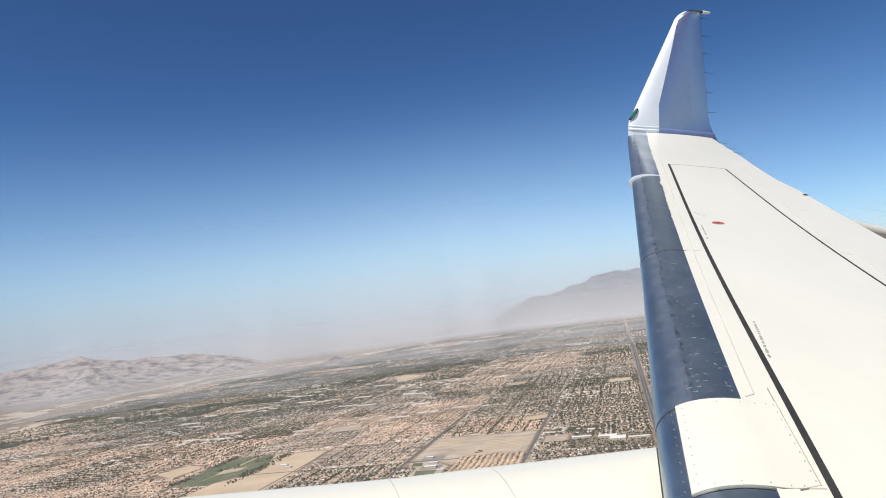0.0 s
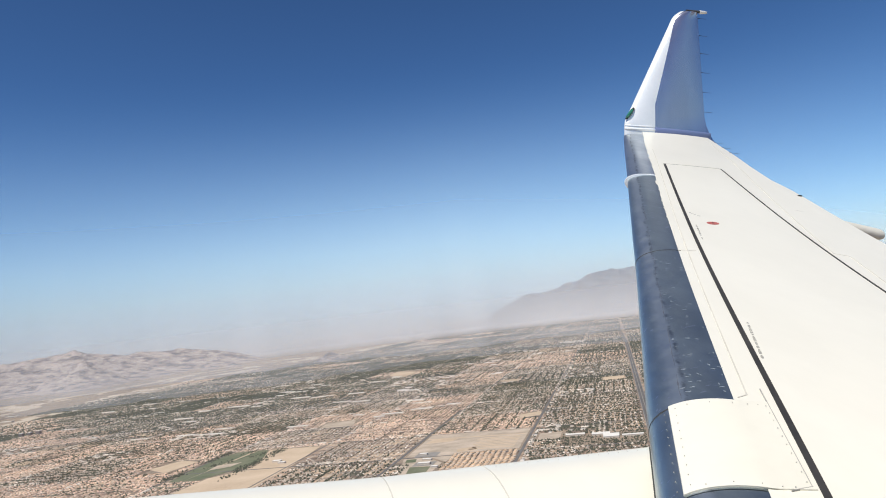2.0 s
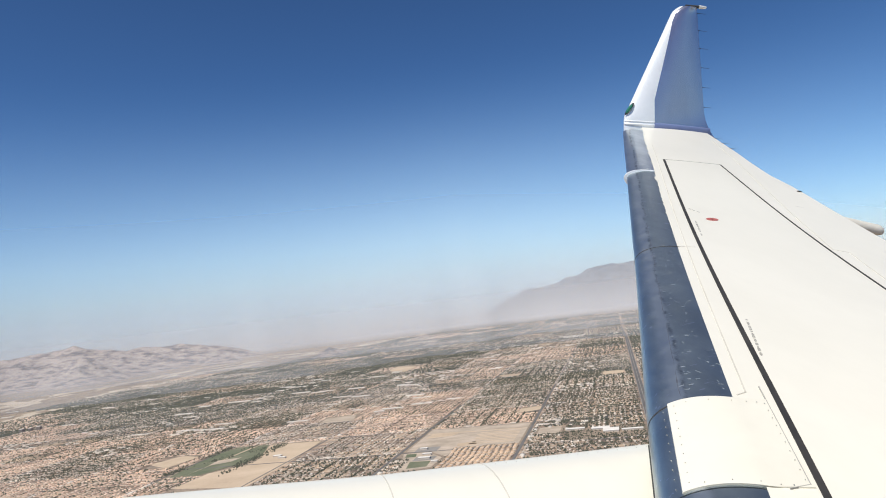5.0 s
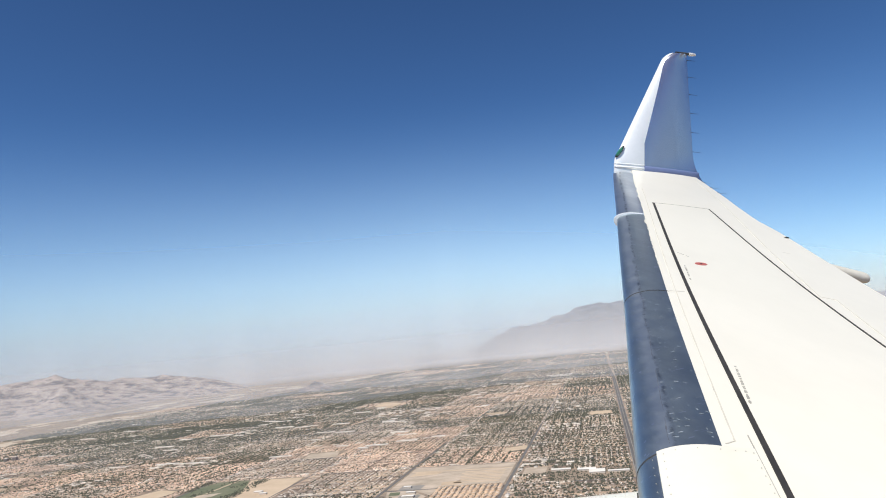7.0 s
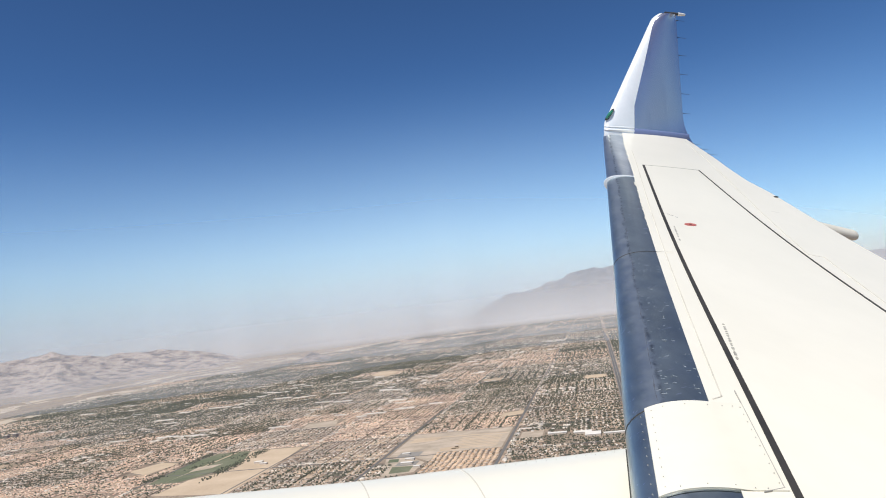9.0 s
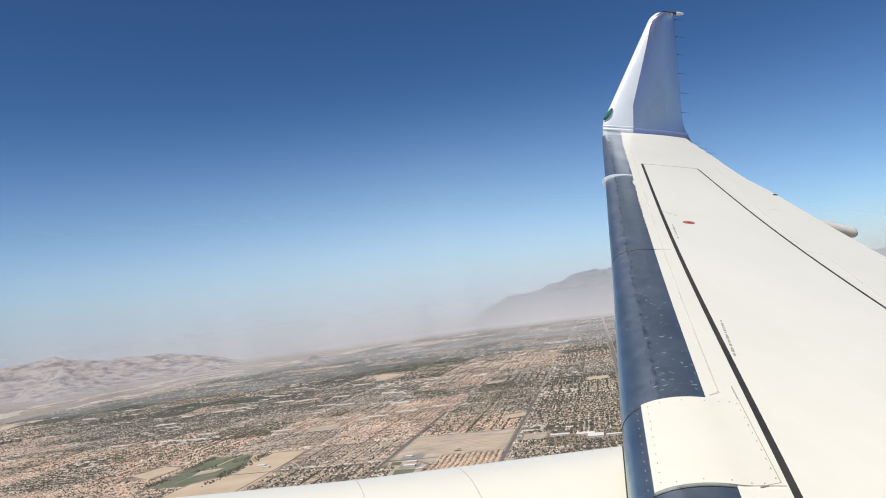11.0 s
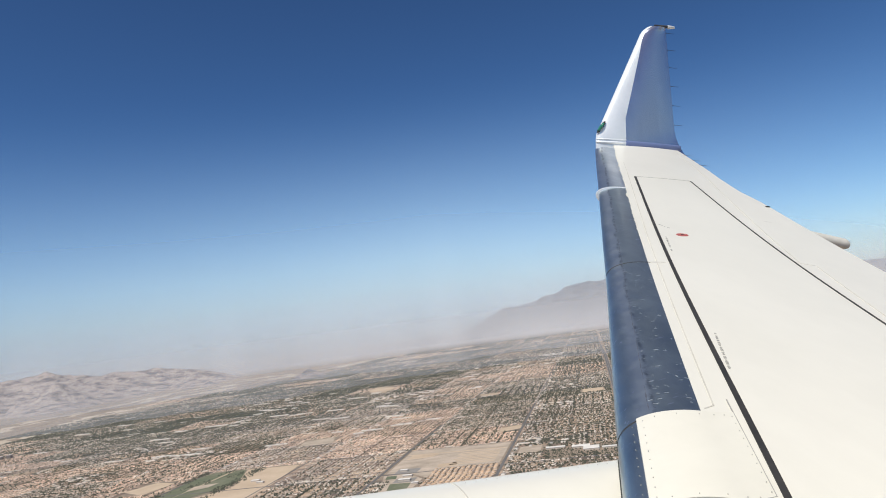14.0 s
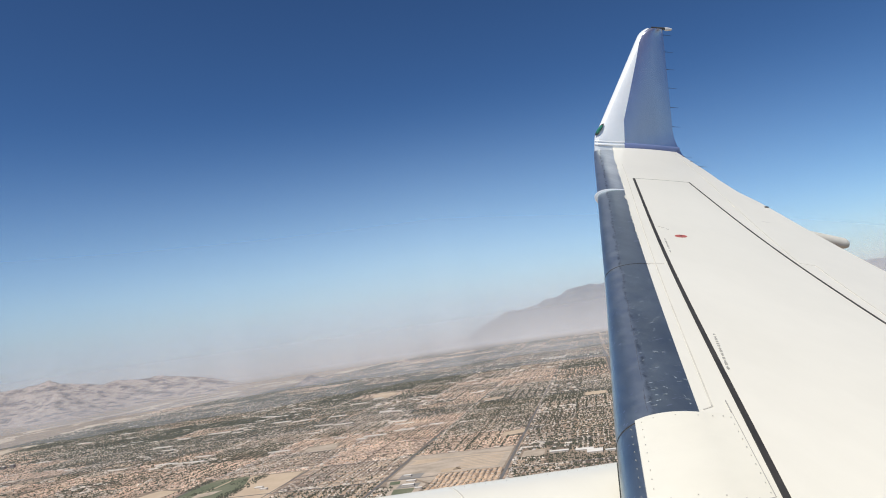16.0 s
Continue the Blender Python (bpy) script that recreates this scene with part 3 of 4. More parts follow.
def arrays_mesh(name, co, faces4, faces3=None, mats=None):
    """A mesh straight from arrays: points, quads and triangles."""
    me = bpy.data.meshes.new(name)
    faces3 = np.zeros((0, 3), int) if faces3 is None else faces3
    nq, nt = len(faces4), len(faces3)
    me.vertices.add(len(co))
    me.vertices.foreach_set("co", np.asarray(co, np.float32).ravel())
    me.loops.add(nq * 4 + nt * 3)
    me.loops.foreach_set("vertex_index", np.concatenate([faces4.ravel(), faces3.ravel()]).astype(np.int32))
    me.polygons.add(nq + nt)
    starts = np.concatenate([np.arange(nq) * 4, nq * 4 + np.arange(nt) * 3])
    me.polygons.foreach_set("loop_start", starts.astype(np.int32))
    if mats is not None:
        me.polygons.foreach_set("material_index", mats.astype(np.int32))
    me.update(calc_edges=True)
    me.validate()
    return me


rnd = np.random.default_rng(7)


def rise(x, y):
    """Height of the valley floor: flat under the town, rising towards the ranges."""
    r = np.hypot(x, y)
    return 0.0000108 * np.maximum(0, r - 3000.0) ** 2


# ground: one sheet in rings out to the ranges
radii = np.concatenate([np.linspace(20, 400, 8), np.geomspace(450, 4880, 90)])
angles = np.linspace(0, 2 * math.pi, 241)[:-1]
rr, aa = np.meshgrid(radii, angles, indexing="ij")
gx, gy = rr * np.sin(aa), rr * np.cos(aa)
co = np.stack([gx, gy, rise(gx, gy)], -1).reshape(-1, 3)
n = len(angles)
i, j = np.meshgrid(np.arange(len(radii) - 1), np.arange(n), indexing="ij")
quads = np.stack([i * n + j, i * n + (j + 1) % n, (i + 1) * n + (j + 1) % n, (i + 1) * n + j], -1).reshape(-1, 4)[:, ::-1]
ground = tagged(part("ground", arrays_mesh("ground", co, quads), valley_floor, None), "pale tan desert valley floor", "ground", kind="structure")


# ranges: rows of ridges on a polar sheet with a fixed skyline
def mountain_range(name, label, a0, a1, r0, r1, skyline, material, seed, rough=1.0, na=260, nr=46, kind=""):
    az, ds = np.radians(np.linspace(a0, a1, na)), np.linspace(0, 1, nr)
    A, D = np.meshgrid(az, ds, indexing="ij")
    tops = np.interp(np.degrees(A), [s[0] for s in skyline], [s[1] for s in skyline])
    R = r0 + (r1 - r0) * D
    x, y = R * np.sin(A), R * np.cos(A)
    ridge = np.zeros_like(x)
    for k in range(na):
        for q in range(nr):
            p = Vector((x[k, q] * 0.0062, y[k, q] * 0.0062, seed))
            ridge[k, q] = noise.ridged_multi_fractal(p, 0.75, 2.2, 7, 1.0, 2.0) * 0.5
    crest = r0 + (r1 - r0) * 0.72
    full = ABOVE + crest * np.tan(np.radians(tops))
    shape = np.interp(D, [0, 0.28, 0.5, 0.72, 1.0], [0, 0.09, 0.40, 1.0, 0.75])
    z = full * shape * (1 + rough * 0.42 * (np.minimum(ridge, 0.95) - 0.62) * np.clip((D - 0.12) * 2.6, 0.05, 1)) - 3 + rise(x, y) * 0.6 * (1 - shape)
    verts = np.stack([x, y, z], -1).reshape(-1, 3)
    i, j = np.meshgrid(np.arange(na - 1), np.arange(nr - 1), indexing="ij")
    q = np.stack([i * nr + j, (i + 1) * nr + j, (i + 1) * nr + j + 1, i * nr + j + 1], -1).reshape(-1, 4)[:, ::-1]
    ob = part(name, arrays_mesh(name, verts, q), material, None)
    ob.data.shade_smooth()
    return tagged(ob, label, "mountain", kind=kind)


mountain_range("mountain_range", "bare craggy tan desert range beyond the town", -56, -19, 2450, 3400, [(-56, 0.6), (-48, 0.2), (-42, 0.5), (-36, -0.1), (-33, -0.25), (-31.1, -0.11), (-29.8, 0.02), (-28.4, 0.08), (-27, -0.3), (-25.2, -0.62), (-23.5, -1.1), (-21.5, -1.7), (-20, -2.1), (-19, -2.4)], rock_left, 3.0, 0.7, 460, 80)
mountain_range("mountain_range", "dark craggy rock spur before the range", -31.5, -24, 2330, 2850, [(-31.5, -2.5), (-30.4, -1.7), (-29.6, -1.35), (-28.9, -1.05), (-28.2, -0.8), (-27.6, -1.05), (-26.9, -1.2), (-25.8, -1.8), (-24.8, -2.3), (-24, -2.7)], rock_left, 23.0, 1.5, 200, 44)
mountain_range("mountain_range", "smooth grey ridge behind the craggy range", -29, -13.5, 2800, 3260, [(-29, -0.5), (-26, -0.48), (-24.2, -0.47), (-21.5, -0.56), (-20, -0.7), (-18.6, -1.05), (-17, -1.5), (-15.5, -2.0), (-13.5, -2.6)], rock_left, 11.0, 0.5, 300, 50)
mountain_range("mountain_range", "low dark hills at the foot of the range", -21.5, -16, 2480, 2900, [(-21.5, -2.7), (-20.3, -2.2), (-19.6, -2.0), (-18.8, -2.2), (-18, -1.98), (-17, -2.3), (-16, -2.7)], rock_left, 17.0, 0.9, 140, 30)
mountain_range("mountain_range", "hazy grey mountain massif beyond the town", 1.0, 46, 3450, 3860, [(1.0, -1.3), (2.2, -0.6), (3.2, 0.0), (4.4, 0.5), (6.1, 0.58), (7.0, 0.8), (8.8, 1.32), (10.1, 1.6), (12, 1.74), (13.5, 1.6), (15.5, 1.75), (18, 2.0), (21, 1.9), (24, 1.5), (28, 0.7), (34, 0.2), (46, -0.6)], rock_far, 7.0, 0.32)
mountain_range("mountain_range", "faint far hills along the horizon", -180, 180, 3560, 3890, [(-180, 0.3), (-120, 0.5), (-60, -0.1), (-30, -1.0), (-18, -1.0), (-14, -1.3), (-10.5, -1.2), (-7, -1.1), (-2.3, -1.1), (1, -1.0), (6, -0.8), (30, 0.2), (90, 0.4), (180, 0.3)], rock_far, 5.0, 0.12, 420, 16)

# one lone cone hill at the town's edge
ang, rad = np.meshgrid(np.linspace(0, 2 * math.pi, 49)[:-1], np.linspace(0, 1, 16), indexing="ij")
hx, hy = -425 + 58 * rad * np.cos(ang), 2225 + 80 * rad * np.sin(ang)
hz = np.array([[27 * (1 - rad[a, b]) ** 1.15 * (1 + 0.3 * noise.noise(Vector((hx[a, b] * 0.06, hy[a, b] * 0.06, 2)))) for b in range(16)] for a in range(48)]) - 0.5
i, j = np.meshgrid(np.arange(48), np.arange(15), indexing="ij")
quads = np.stack([i * 16 + j, i * 16 + j + 1, ((i + 1) % 48) * 16 + j + 1, ((i + 1) % 48) * 16 + j], -1).reshape(-1, 4)
hill = part("cone_hill", arrays_mesh("cone_hill", np.stack([hx, hy, hz], -1).reshape(-1, 3), quads), rock_left, None)
hill.data.shade_smooth()
tagged(hill, "lone cone-shaped brown desert hill", "hill")


# flat pieces of land, each a thin slab on the ground
def slab(name, label, category, outline, material, height=0.12, kind="structure"):
    b = bmesh.new()
    pts = [town(*p) for p in outline]
    skin(b, [[Vector((x, y, -0.3)) for x, y in pts], [Vector((x, y, height)) for x, y in pts]])
    return tagged(part(name, b, material, None), label, category, kind=kind)


def rect(u0, u1, v0, v1, k=0.0):
    return [(u0, v0 + k), (u0, v1 - k), (u1, v1), (u1, v0)]


slab("field", "bare brown graded field between two avenues", "field", [(652, -172), (652, -83), (566, -83), (564, -127), (536, -134), (556, -150), (562, -171)], dirt_brown)
slab("field", "wide pale orange sand field", "field", [(642, -326), (641, -275), (567, -268), (480, -266), (490, -330), (535, -327), (553, -310), (571, -304)], dirt_pale)
slab("field", "pale sand lot beside houses", "field", [(589, -417), (621, -404), (609, -380), (569, -387)], dirt_pale)
slab("park", "green watered park with dark trees", "park", [(530, -359), (610, -368), (640, -358), (643, -328), (608, -315), (578, -309), (560, -317), (530, -333)], lawn)
slab("field", "bare soil yard beside the avenue", "field", [(494, -158), (554, -171), (555, -152), (533, -136), (504, -137)], dirt_brown)
slab("park", "small dull green sports ground", "park", [(503, -155), (524, -158), (523, -142), (506, -141)], lawn, 0.16)
slab("park", "narrow green verge beside the yard", "park", [(540, -166), (552, -168), (552, -160), (541, -158)], lawn, 0.16)
slab("car_park", "grey paved yard beside the sports ground", "car park", rect(526, 539, -157, -141), worn_paving, 0.16)
slab("field", "brown bare lot across the avenue", "field", rect(594, 621, -72, -54), dirt_brown)
slab("field", "small tan bare lot among houses", "field", [(708, -101), (724, -79), (743, -83), (732, -102)], dirt_pale)
slab("field", "pale bare lot beside the motorway", "field", rect(954, 993, -24, 2), dirt_pale)
slab("field", "wide pale bare lot far out in the town", "field", [(1346, -426), (1417, -427), (1379, -382), (1303, -372), (1283, -393)], dirt_pale)
slab("field", "tan strip of graded soil", "field", [(747, -321), (783, -326), (792, -295), (751, -283)], dirt_brown)
slab("field", "narrow tan bare lot", "field", [(1069, -172), (1069, -143), (1039, -139), (1043, -164)], dirt_pale)
slab("car_park", "grey paved car park beside the sports ground", "car park", rect(556, 574, -164, -146), worn_paving, 0.16)
for k in range(8):
    slab("field", "pale strip of tilled soil", "field", rect(574 + 6.2 * k, 577 + 6.2 * k, -124 + 1.5 * (k % 3), -88), dirt_pale, 0.16)
slab("field", "pale worn patch in the bare field", "field", [(612, -168), (630, -166), (626, -142), (616, -146)], dirt_pale, 0.16)
slab("field", "pale dirt track across the bare field", "field", [(630, -171), (633, -171), (628, -84), (625, -84)], dirt_pale, 0.17)
slab("field", "pale heap of graded sand", "field", [(568, -132), (580, -134), (584, -120), (570, -116)], dirt_pale, 0.16)
slab("field", "brown worn patch in the green park", "field", [(566, -345), (576, -330), (592, -328), (584, -348)], dirt_brown, 0.16)
slab("field", "narrow sand path through the green park", "field", [(532, -346), (534, -346), (640, -338), (640, -341)], dirt_pale, 0.17)

taken = [(562, 653, -174, -80), (534, 566, -174, -132), (494, 536, -160, -134), (478, 645, -329, -264), (528, 645, -369, -308), (568, 622, -418, -380), (592, 622, -74, -52), (708, 744, -102, -79), (953, 994, -26, 4), (1284, 1417, -427, -374), (747, 792, -326, -284), (1039, 1070, -172, -140), (560, 606, -52, 12), (330, 2900, 12, 23), (497, 566, -133, -81), (330, 800, -177, -173), (330, 900, -82, -77)]

# avenues: dark strips with a pale median, rings of the half-mile grid
def avenue(name, label, a, b, width, material, height=0.16):
    (u0, v0), (u1, v1) = a, b
    d = Vector((u1 - u0, v1 - v0)).normalized()
    s = Vector((-d.y, d.x)) * width / 2
    cuts = []
    for t in span(0, 1, 40):
        u, v = u0 + (u1 - u0) * t, v0 + (v1 - v0) * t
        loop = []
        for k, z in ((-1, -0.3), (-1, height), (1, height), (1, -0.3)):
            x, y = town(u + s.x * k, v + s.y * k)
            loop.append(Vector((x, y, z + float(rise(x, y)))))
        cuts.append(loop)
    b = bmesh.new()
    return tagged(part(name, skin(b, cuts), material, None), label, "road", kind="structure")


for k in range(-16, 17):
    v = V0 + BLOCK * k
    wide = 2.4 if k in (0, 1) else (2.0 if k % 2 == 0 else 1.4)
    if k == 2:
        continue
    avenue("road", "straight dark asphalt avenue through the town", (330, v), (2500 if k % 2 == 0 else 1700, v), wide, asphalt, 0.16)
for k in range(-2, 19):
    u = U0 + BLOCK * k
    reach = 420 + 0.62 * u
    avenue("road", "straight dark asphalt cross street", (u, -reach), (u, reach), 1.9 if k % 2 == 0 else 1.3, asphalt, 0.20)

# a motorway with two carriageways and one gentle bend
def carriageway(name, label, side, width, material, height):
    way = [(330, 17), (900, 17), (1570, 18), (2340, 7), (2900, -10)]
    cuts = []
    for i in range(161):
        u = 330 + (2900 - 330) * (i / 160) ** 1.6
        v = float(np.interp(u, [p[0] for p in way], [p[1] for p in way]))
        loop = []
        for k, z in ((-1, -0.3), (-1, height), (1, height), (1, -0.3)):
            x, y = town(u, v + side + k * width / 2)
            loop.append(Vector((x, y, z + float(rise(x, y)))))
        cuts.append(loop)
    b = bmesh.new()
    tagged(part(name, skin(b, cuts), material, None), label, "road", kind="structure")


carriageway("motorway_verge", "pale gravel verge of the motorway", 0.0, 6.6, worn_paving, 0.15)
carriageway("motorway", "dark carriageway of the motorway", -1.5, 2.3, motorway_asphalt, 0.22)
carriageway("motorway", "dark carriageway of the motorway", 1.5, 2.3, motorway_asphalt, 0.22)

# houses, trees and large roofs, block by block
def facing(u, v):
    x, y = U.x * u + V.x * v, U.y * u + V.y * v
    return x, y, np.hypot(x, y), np.degrees(np.arctan2(x, y))


plots = {"lot": [], "tan": [], "grey": [], "big": [], "tree": [], "bare": []}


def lay(u, v, lu, lv, h, kind):
    plots[kind].append(np.stack([u, v, lu, lv, h], -1))


for ku in range(-3, 36):
    for kv in range(-20, 24):
        u0, v0 = U0 + BLOCK * ku, V0 + BLOCK * kv
        x, y, d, a = facing(u0 + 49, v0 + 49)
        if abs(a) > 40 or d > 3950 or d < 380:
            continue
        edge = np.interp(a, [-40, -32, -27, -22, -12, -9, -5, -1, 12, 40], [1300, 1480, 1800, 2050, 2230, 2600, 3050, 3400, 3250, 3200])
        if d > edge + rnd.uniform(-120, 70):
            continue
        district = noise.noise(Vector((x * 0.0042, y * 0.0042, 3.3)))
        pick = min(0.99, max(0.0, rnd.random() * 0.55 + 0.22 + 0.75 * district))
        near, far = d < 1250, d > 2350
        if far and abs(a) > 34:
            continue
        along = rnd.random() < 0.6
        if ku == 1 and kv in (-1, 0):
            style, along = "tan", False
        elif ku <= 3 and -9 <= kv <= -1:
            style = "tan" if rnd.random() < 0.8 else "grey"
        elif (kv >= 1 and ku <= 5) or (kv == 0 and 1 <= ku <= 4):
            style = "grey"
        else:
            style = "tan" if pick < 0.40 else "grey" if pick < 0.80 else "big" if pick < 0.90 else "bare"
        leafy = -40 < a < -6 and 760 < d < 1850 and ku > 2
        if leafy and rnd.random() < 0.7:
            style = "grey"
        if style == "bare":
            style, thin = ("tan", 0.8) if near else ("grey", 0.25)
        else:
            thin = 0.93 if style == "tan" else 0.8
        grain = BLOCK / 3 if far else BLOCK / 6
        cell = np.arange(grain / 2, BLOCK, grain)
        lu, lv = (m.ravel() for m in np.meshgrid(cell, cell))
        lay(u0 + lu, v0 + lv, np.full(len(lu), grain - 0.2), np.full(len(lu), grain - 0.2), np.full(len(lu), 0.1), "lot")
        for qu, qv in ((0, 0), (0, 49), (49, 0), (49, 49)):
            along = along if (ku == 1 and kv in (-1, 0)) else rnd.random() < 0.5
            if d > 820 and rnd.random() < 0.10:
                lay([u0 + qu + 24.5], [v0 + qv + 24.5], [rnd.uniform(22, 44)], [rnd.uniform(24, 45)], [0.1], "bare")
                continue
            pitch, step = (4.4, 2.4) if near else (9.0, 8.5) if far else (6.6, 5.0)
            rows = np.arange(2.4, 47.5, pitch)
            cols = np.arange(2.0, 47.5, step)
            P, C = np.meshgrid(rows, cols, indexing="ij")
            lane = (np.arange(len(rows)) % 2)[:, None] * 0.8
            wild = rnd.random()
            P = P + lane + rnd.normal(0, 0.3, P.shape) + (2.5 * np.sin(C / (7 + 9 * rnd.random()) + 6 * rnd.random()) if wild < 0.45 else 0)
            C = C + rnd.normal(0, 0.35, C.shape)
            keep = rnd.random(P.shape) < thin * rnd.uniform(0.7, 1.0)
            P, C = P[keep], C[keep]
            u, v = (u0 + qu + C, v0 + qv + P) if along else (u0 + qu + P, v0 + qv + C)
            s = 1.0 if near else 2.7 if far else 1.6
            m = len(P)
            la, lb = s * rnd.uniform(1.2, 2.3, m), s * rnd.uniform(1.1, 1.9, m)
            h = rnd.uniform(0.45, 0.95, m) * (1.0 if near else 1.25)
            if style == "big" or (near and wild > 0.93):
                pickb = rnd.random(m) < 0.13
                u, v, la, lb, h = u[pickb], v[pickb], la[pickb] * rnd.uniform(1.2, 3, pickb.sum()), lb[pickb] * rnd.uniform(1.5, 4.5, pickb.sum()), h[pickb] * 1.3
                lay(u, v, la, lb, h, "big")
            else:
                lay(u, v, la if along else lb, lb if along else la, h, style)
        # shops along the avenue
        k = int(rnd.integers(3, 14))
        lay(u0 + rnd.uniform(9, 88, k), v0 + 3.4 + rnd.uniform(0, 2.5, k), rnd.uniform(2, 8, k), rnd.uniform(1.6, 3.2, k), rnd.uniform(0.6, 1.0, k), "big")
        k = int(rnd.integers(2, 10))
        lay(u0 + 2.6 + rnd.uniform(0, 2.5, k), v0 + rnd.uniform(9, 88, k), rnd.uniform(1.6, 3.0, k), rnd.uniform(2, 9, k), rnd.uniform(0.6, 1.0, k), "big")
        count = int((1150 if style == "grey" else 620) * (0.9 if near else 0.24 if far else 0.85) * rnd.uniform(0.5, 1.3) * min(2.6, max(0.2, 1.1 + 2.6 * noise.noise(Vector((x * 0.004, y * 0.004, 8.1))) + 2.0 * noise.noise(Vector((x * 0.012, y * 0.012, 2.1))))))
        if ku <= 5 and (kv >= 1 or (kv == 0 and ku >= 1)):
            count = max(count, 1250)
        if leafy:
            count = max(int(count * 1.3), 650)
        tu, tv = u0 + rnd.uniform(2, 93, count), v0 + rnd.uniform(2, 93, count)
        lined = rnd.random(count) < 0.55
        step = 7.6 if rnd.random() < 0.5 else 11.0
        if rnd.random() < 0.65:
            tu = np.where(lined, u0 + 3 + np.round((tu - u0 - 3) / step) * step + rnd.normal(0, 0.5, count), tu)
        else:
            tv = np.where(lined, v0 + 3 + np.round((tv - v0 - 3) / step) * step + rnd.normal(0, 0.5, count), tv)
        ts = rnd.uniform(0.5, 1.3, count) * (1.12 if near else 2.1 if far else 1.55)
        lay(tu, tv, ts, ts * rnd.uniform(0.8, 1.2, count), ts * rnd.uniform(0.7, 1.1, count), "tree")
# rows of large orange roofs beside the bare field
P, C = np.meshgrid(np.arange(-131, -82, 4.3), np.arange(499, 564, 4.1), indexing="ij")
P, C = P + 0.5 * np.sin(C * 0.11) + rnd.normal(0, 0.25, P.shape), C + rnd.normal(0, 0.35, P.shape)
tract = np.stack([C.ravel(), P.ravel(), rnd.uniform(1.7, 2.6, P.size), rnd.uniform(2.3, 3.3, P.size), rnd.uniform(0.8, 1.2, P.size)], -1)
k = 420
tu, tv, ts = rnd.uniform(498, 565, k), rnd.uniform(-133, -82, k), rnd.uniform(0.4, 0.8, k)
tract_trees = np.stack([tu, tv, ts, ts, ts], -1)
k = 700
tu, tv, ts = rnd.uniform(560, 607, k), rnd.uniform(-52, 12, k), rnd.uniform(0.5, 1.1, k)
yard_trees = np.stack([tu, tv, ts, ts, ts], -1)
# trees along the park, in rows and clumps
for _ in range(24):
    cu, cv = rnd.uniform(534, 645), rnd.choice([rnd.uniform(-366, -312), -367, -311])
    k = 26
    ts = rnd.uniform(0.6, 1.3, k)
    lay(cu + rnd.normal(0, 6, k), cv + rnd.normal(0, 3, k), ts, ts, ts, "tree")
park_trees = plots["tree"][-24:]
del plots["tree"][-24:]


def clear_of(p, spots=taken):
    keep = np.ones(len(p), bool)
    for a, b, c, d in spots:
        keep &= ~((p[:, 0] > a) & (p[:, 0] < b) & (p[:, 1] > c) & (p[:, 1] < d))
    return p[keep]


def frame_of(p):
    """Places and axes of the plots, in the world."""
    x, y = U.x * p[:, 0] + V.x * p[:, 1], U.y * p[:, 0] + V.y * p[:, 1]
    return x, y, rise(x, y)


def houses(name, label, p, materials, flat=False):
    """Walls with a hipped roof (or a flat one) on every plot."""
    x, y, z = frame_of(p)
    m = len(p)
    ring = np.array([(-1, -1), (1, -1), (1, 1), (-1, 1)], float)
    lu, lv, h = p[:, 2], p[:, 3], p[:, 4]
    co = np.zeros((m, 10, 3))
    for k in range(4):
        for lev in range(2):
            a, b = ring[k, 0] * lu / 2, ring[k, 1] * lv / 2
            co[:, lev * 4 + k, 0] = x + U.x * a + V.x * b
            co[:, lev * 4 + k, 1] = y + U.y * a + V.y * b
            co[:, lev * 4 + k, 2] = z - 0.1 + lev * h * (1.0 if flat else 0.62)
    longer = lu >= lv
    off = np.where(longer, (lu - lv) / 2, (lv - lu) / 2) + 0.1
    for k, s in ((8, -1), (9, 1)):
        du, dv = np.where(longer, s * off, 0), np.where(longer, 0, s * off)
        co[:, k, 0], co[:, k, 1], co[:, k, 2] = x + U.x * du + V.x * dv, y + U.y * du + V.y * dv, z + h
    base = (np.arange(m) * 10)[:, None]
    walls = np.concatenate([base + np.array(q) for q in ((0, 1, 5, 4), (1, 2, 6, 5), (2, 3, 7, 6), (3, 0, 4, 7))])
    if flat:
        tops4 = base + np.array((4, 5, 6, 7))
        quads, tris = np.concatenate([walls, tops4]), None
        mats = np.concatenate([np.ones(len(walls)), np.zeros(m)])
    else:
        lbase, sbase = base[longer], base[~longer]
        tops4 = np.concatenate([lbase + np.array((4, 5, 9, 8)), lbase + np.array((6, 7, 8, 9)), sbase + np.array((5, 6, 9, 8)), sbase + np.array((7, 4, 8, 9))])
        tris = np.concatenate([lbase + np.array((5, 6, 9)), lbase + np.array((7, 4, 8)), sbase + np.array((4, 5, 8)), sbase + np.array((6, 7, 9))])
        quads = np.concatenate([walls, tops4])
        mats = np.concatenate([np.ones(len(walls)), np.zeros(len(tops4) + len(tris))])
    # opposite handedness of the town's axes: turn the faces outwards
    quads = quads[:, ::-1]
    tris = None if tris is None else tris[:, ::-1]
    me = arrays_mesh(name, co.reshape(-1, 3), quads, tris, mats)
    return tagged(part(name, me, materials, None), label, "houses", kind="stuff")


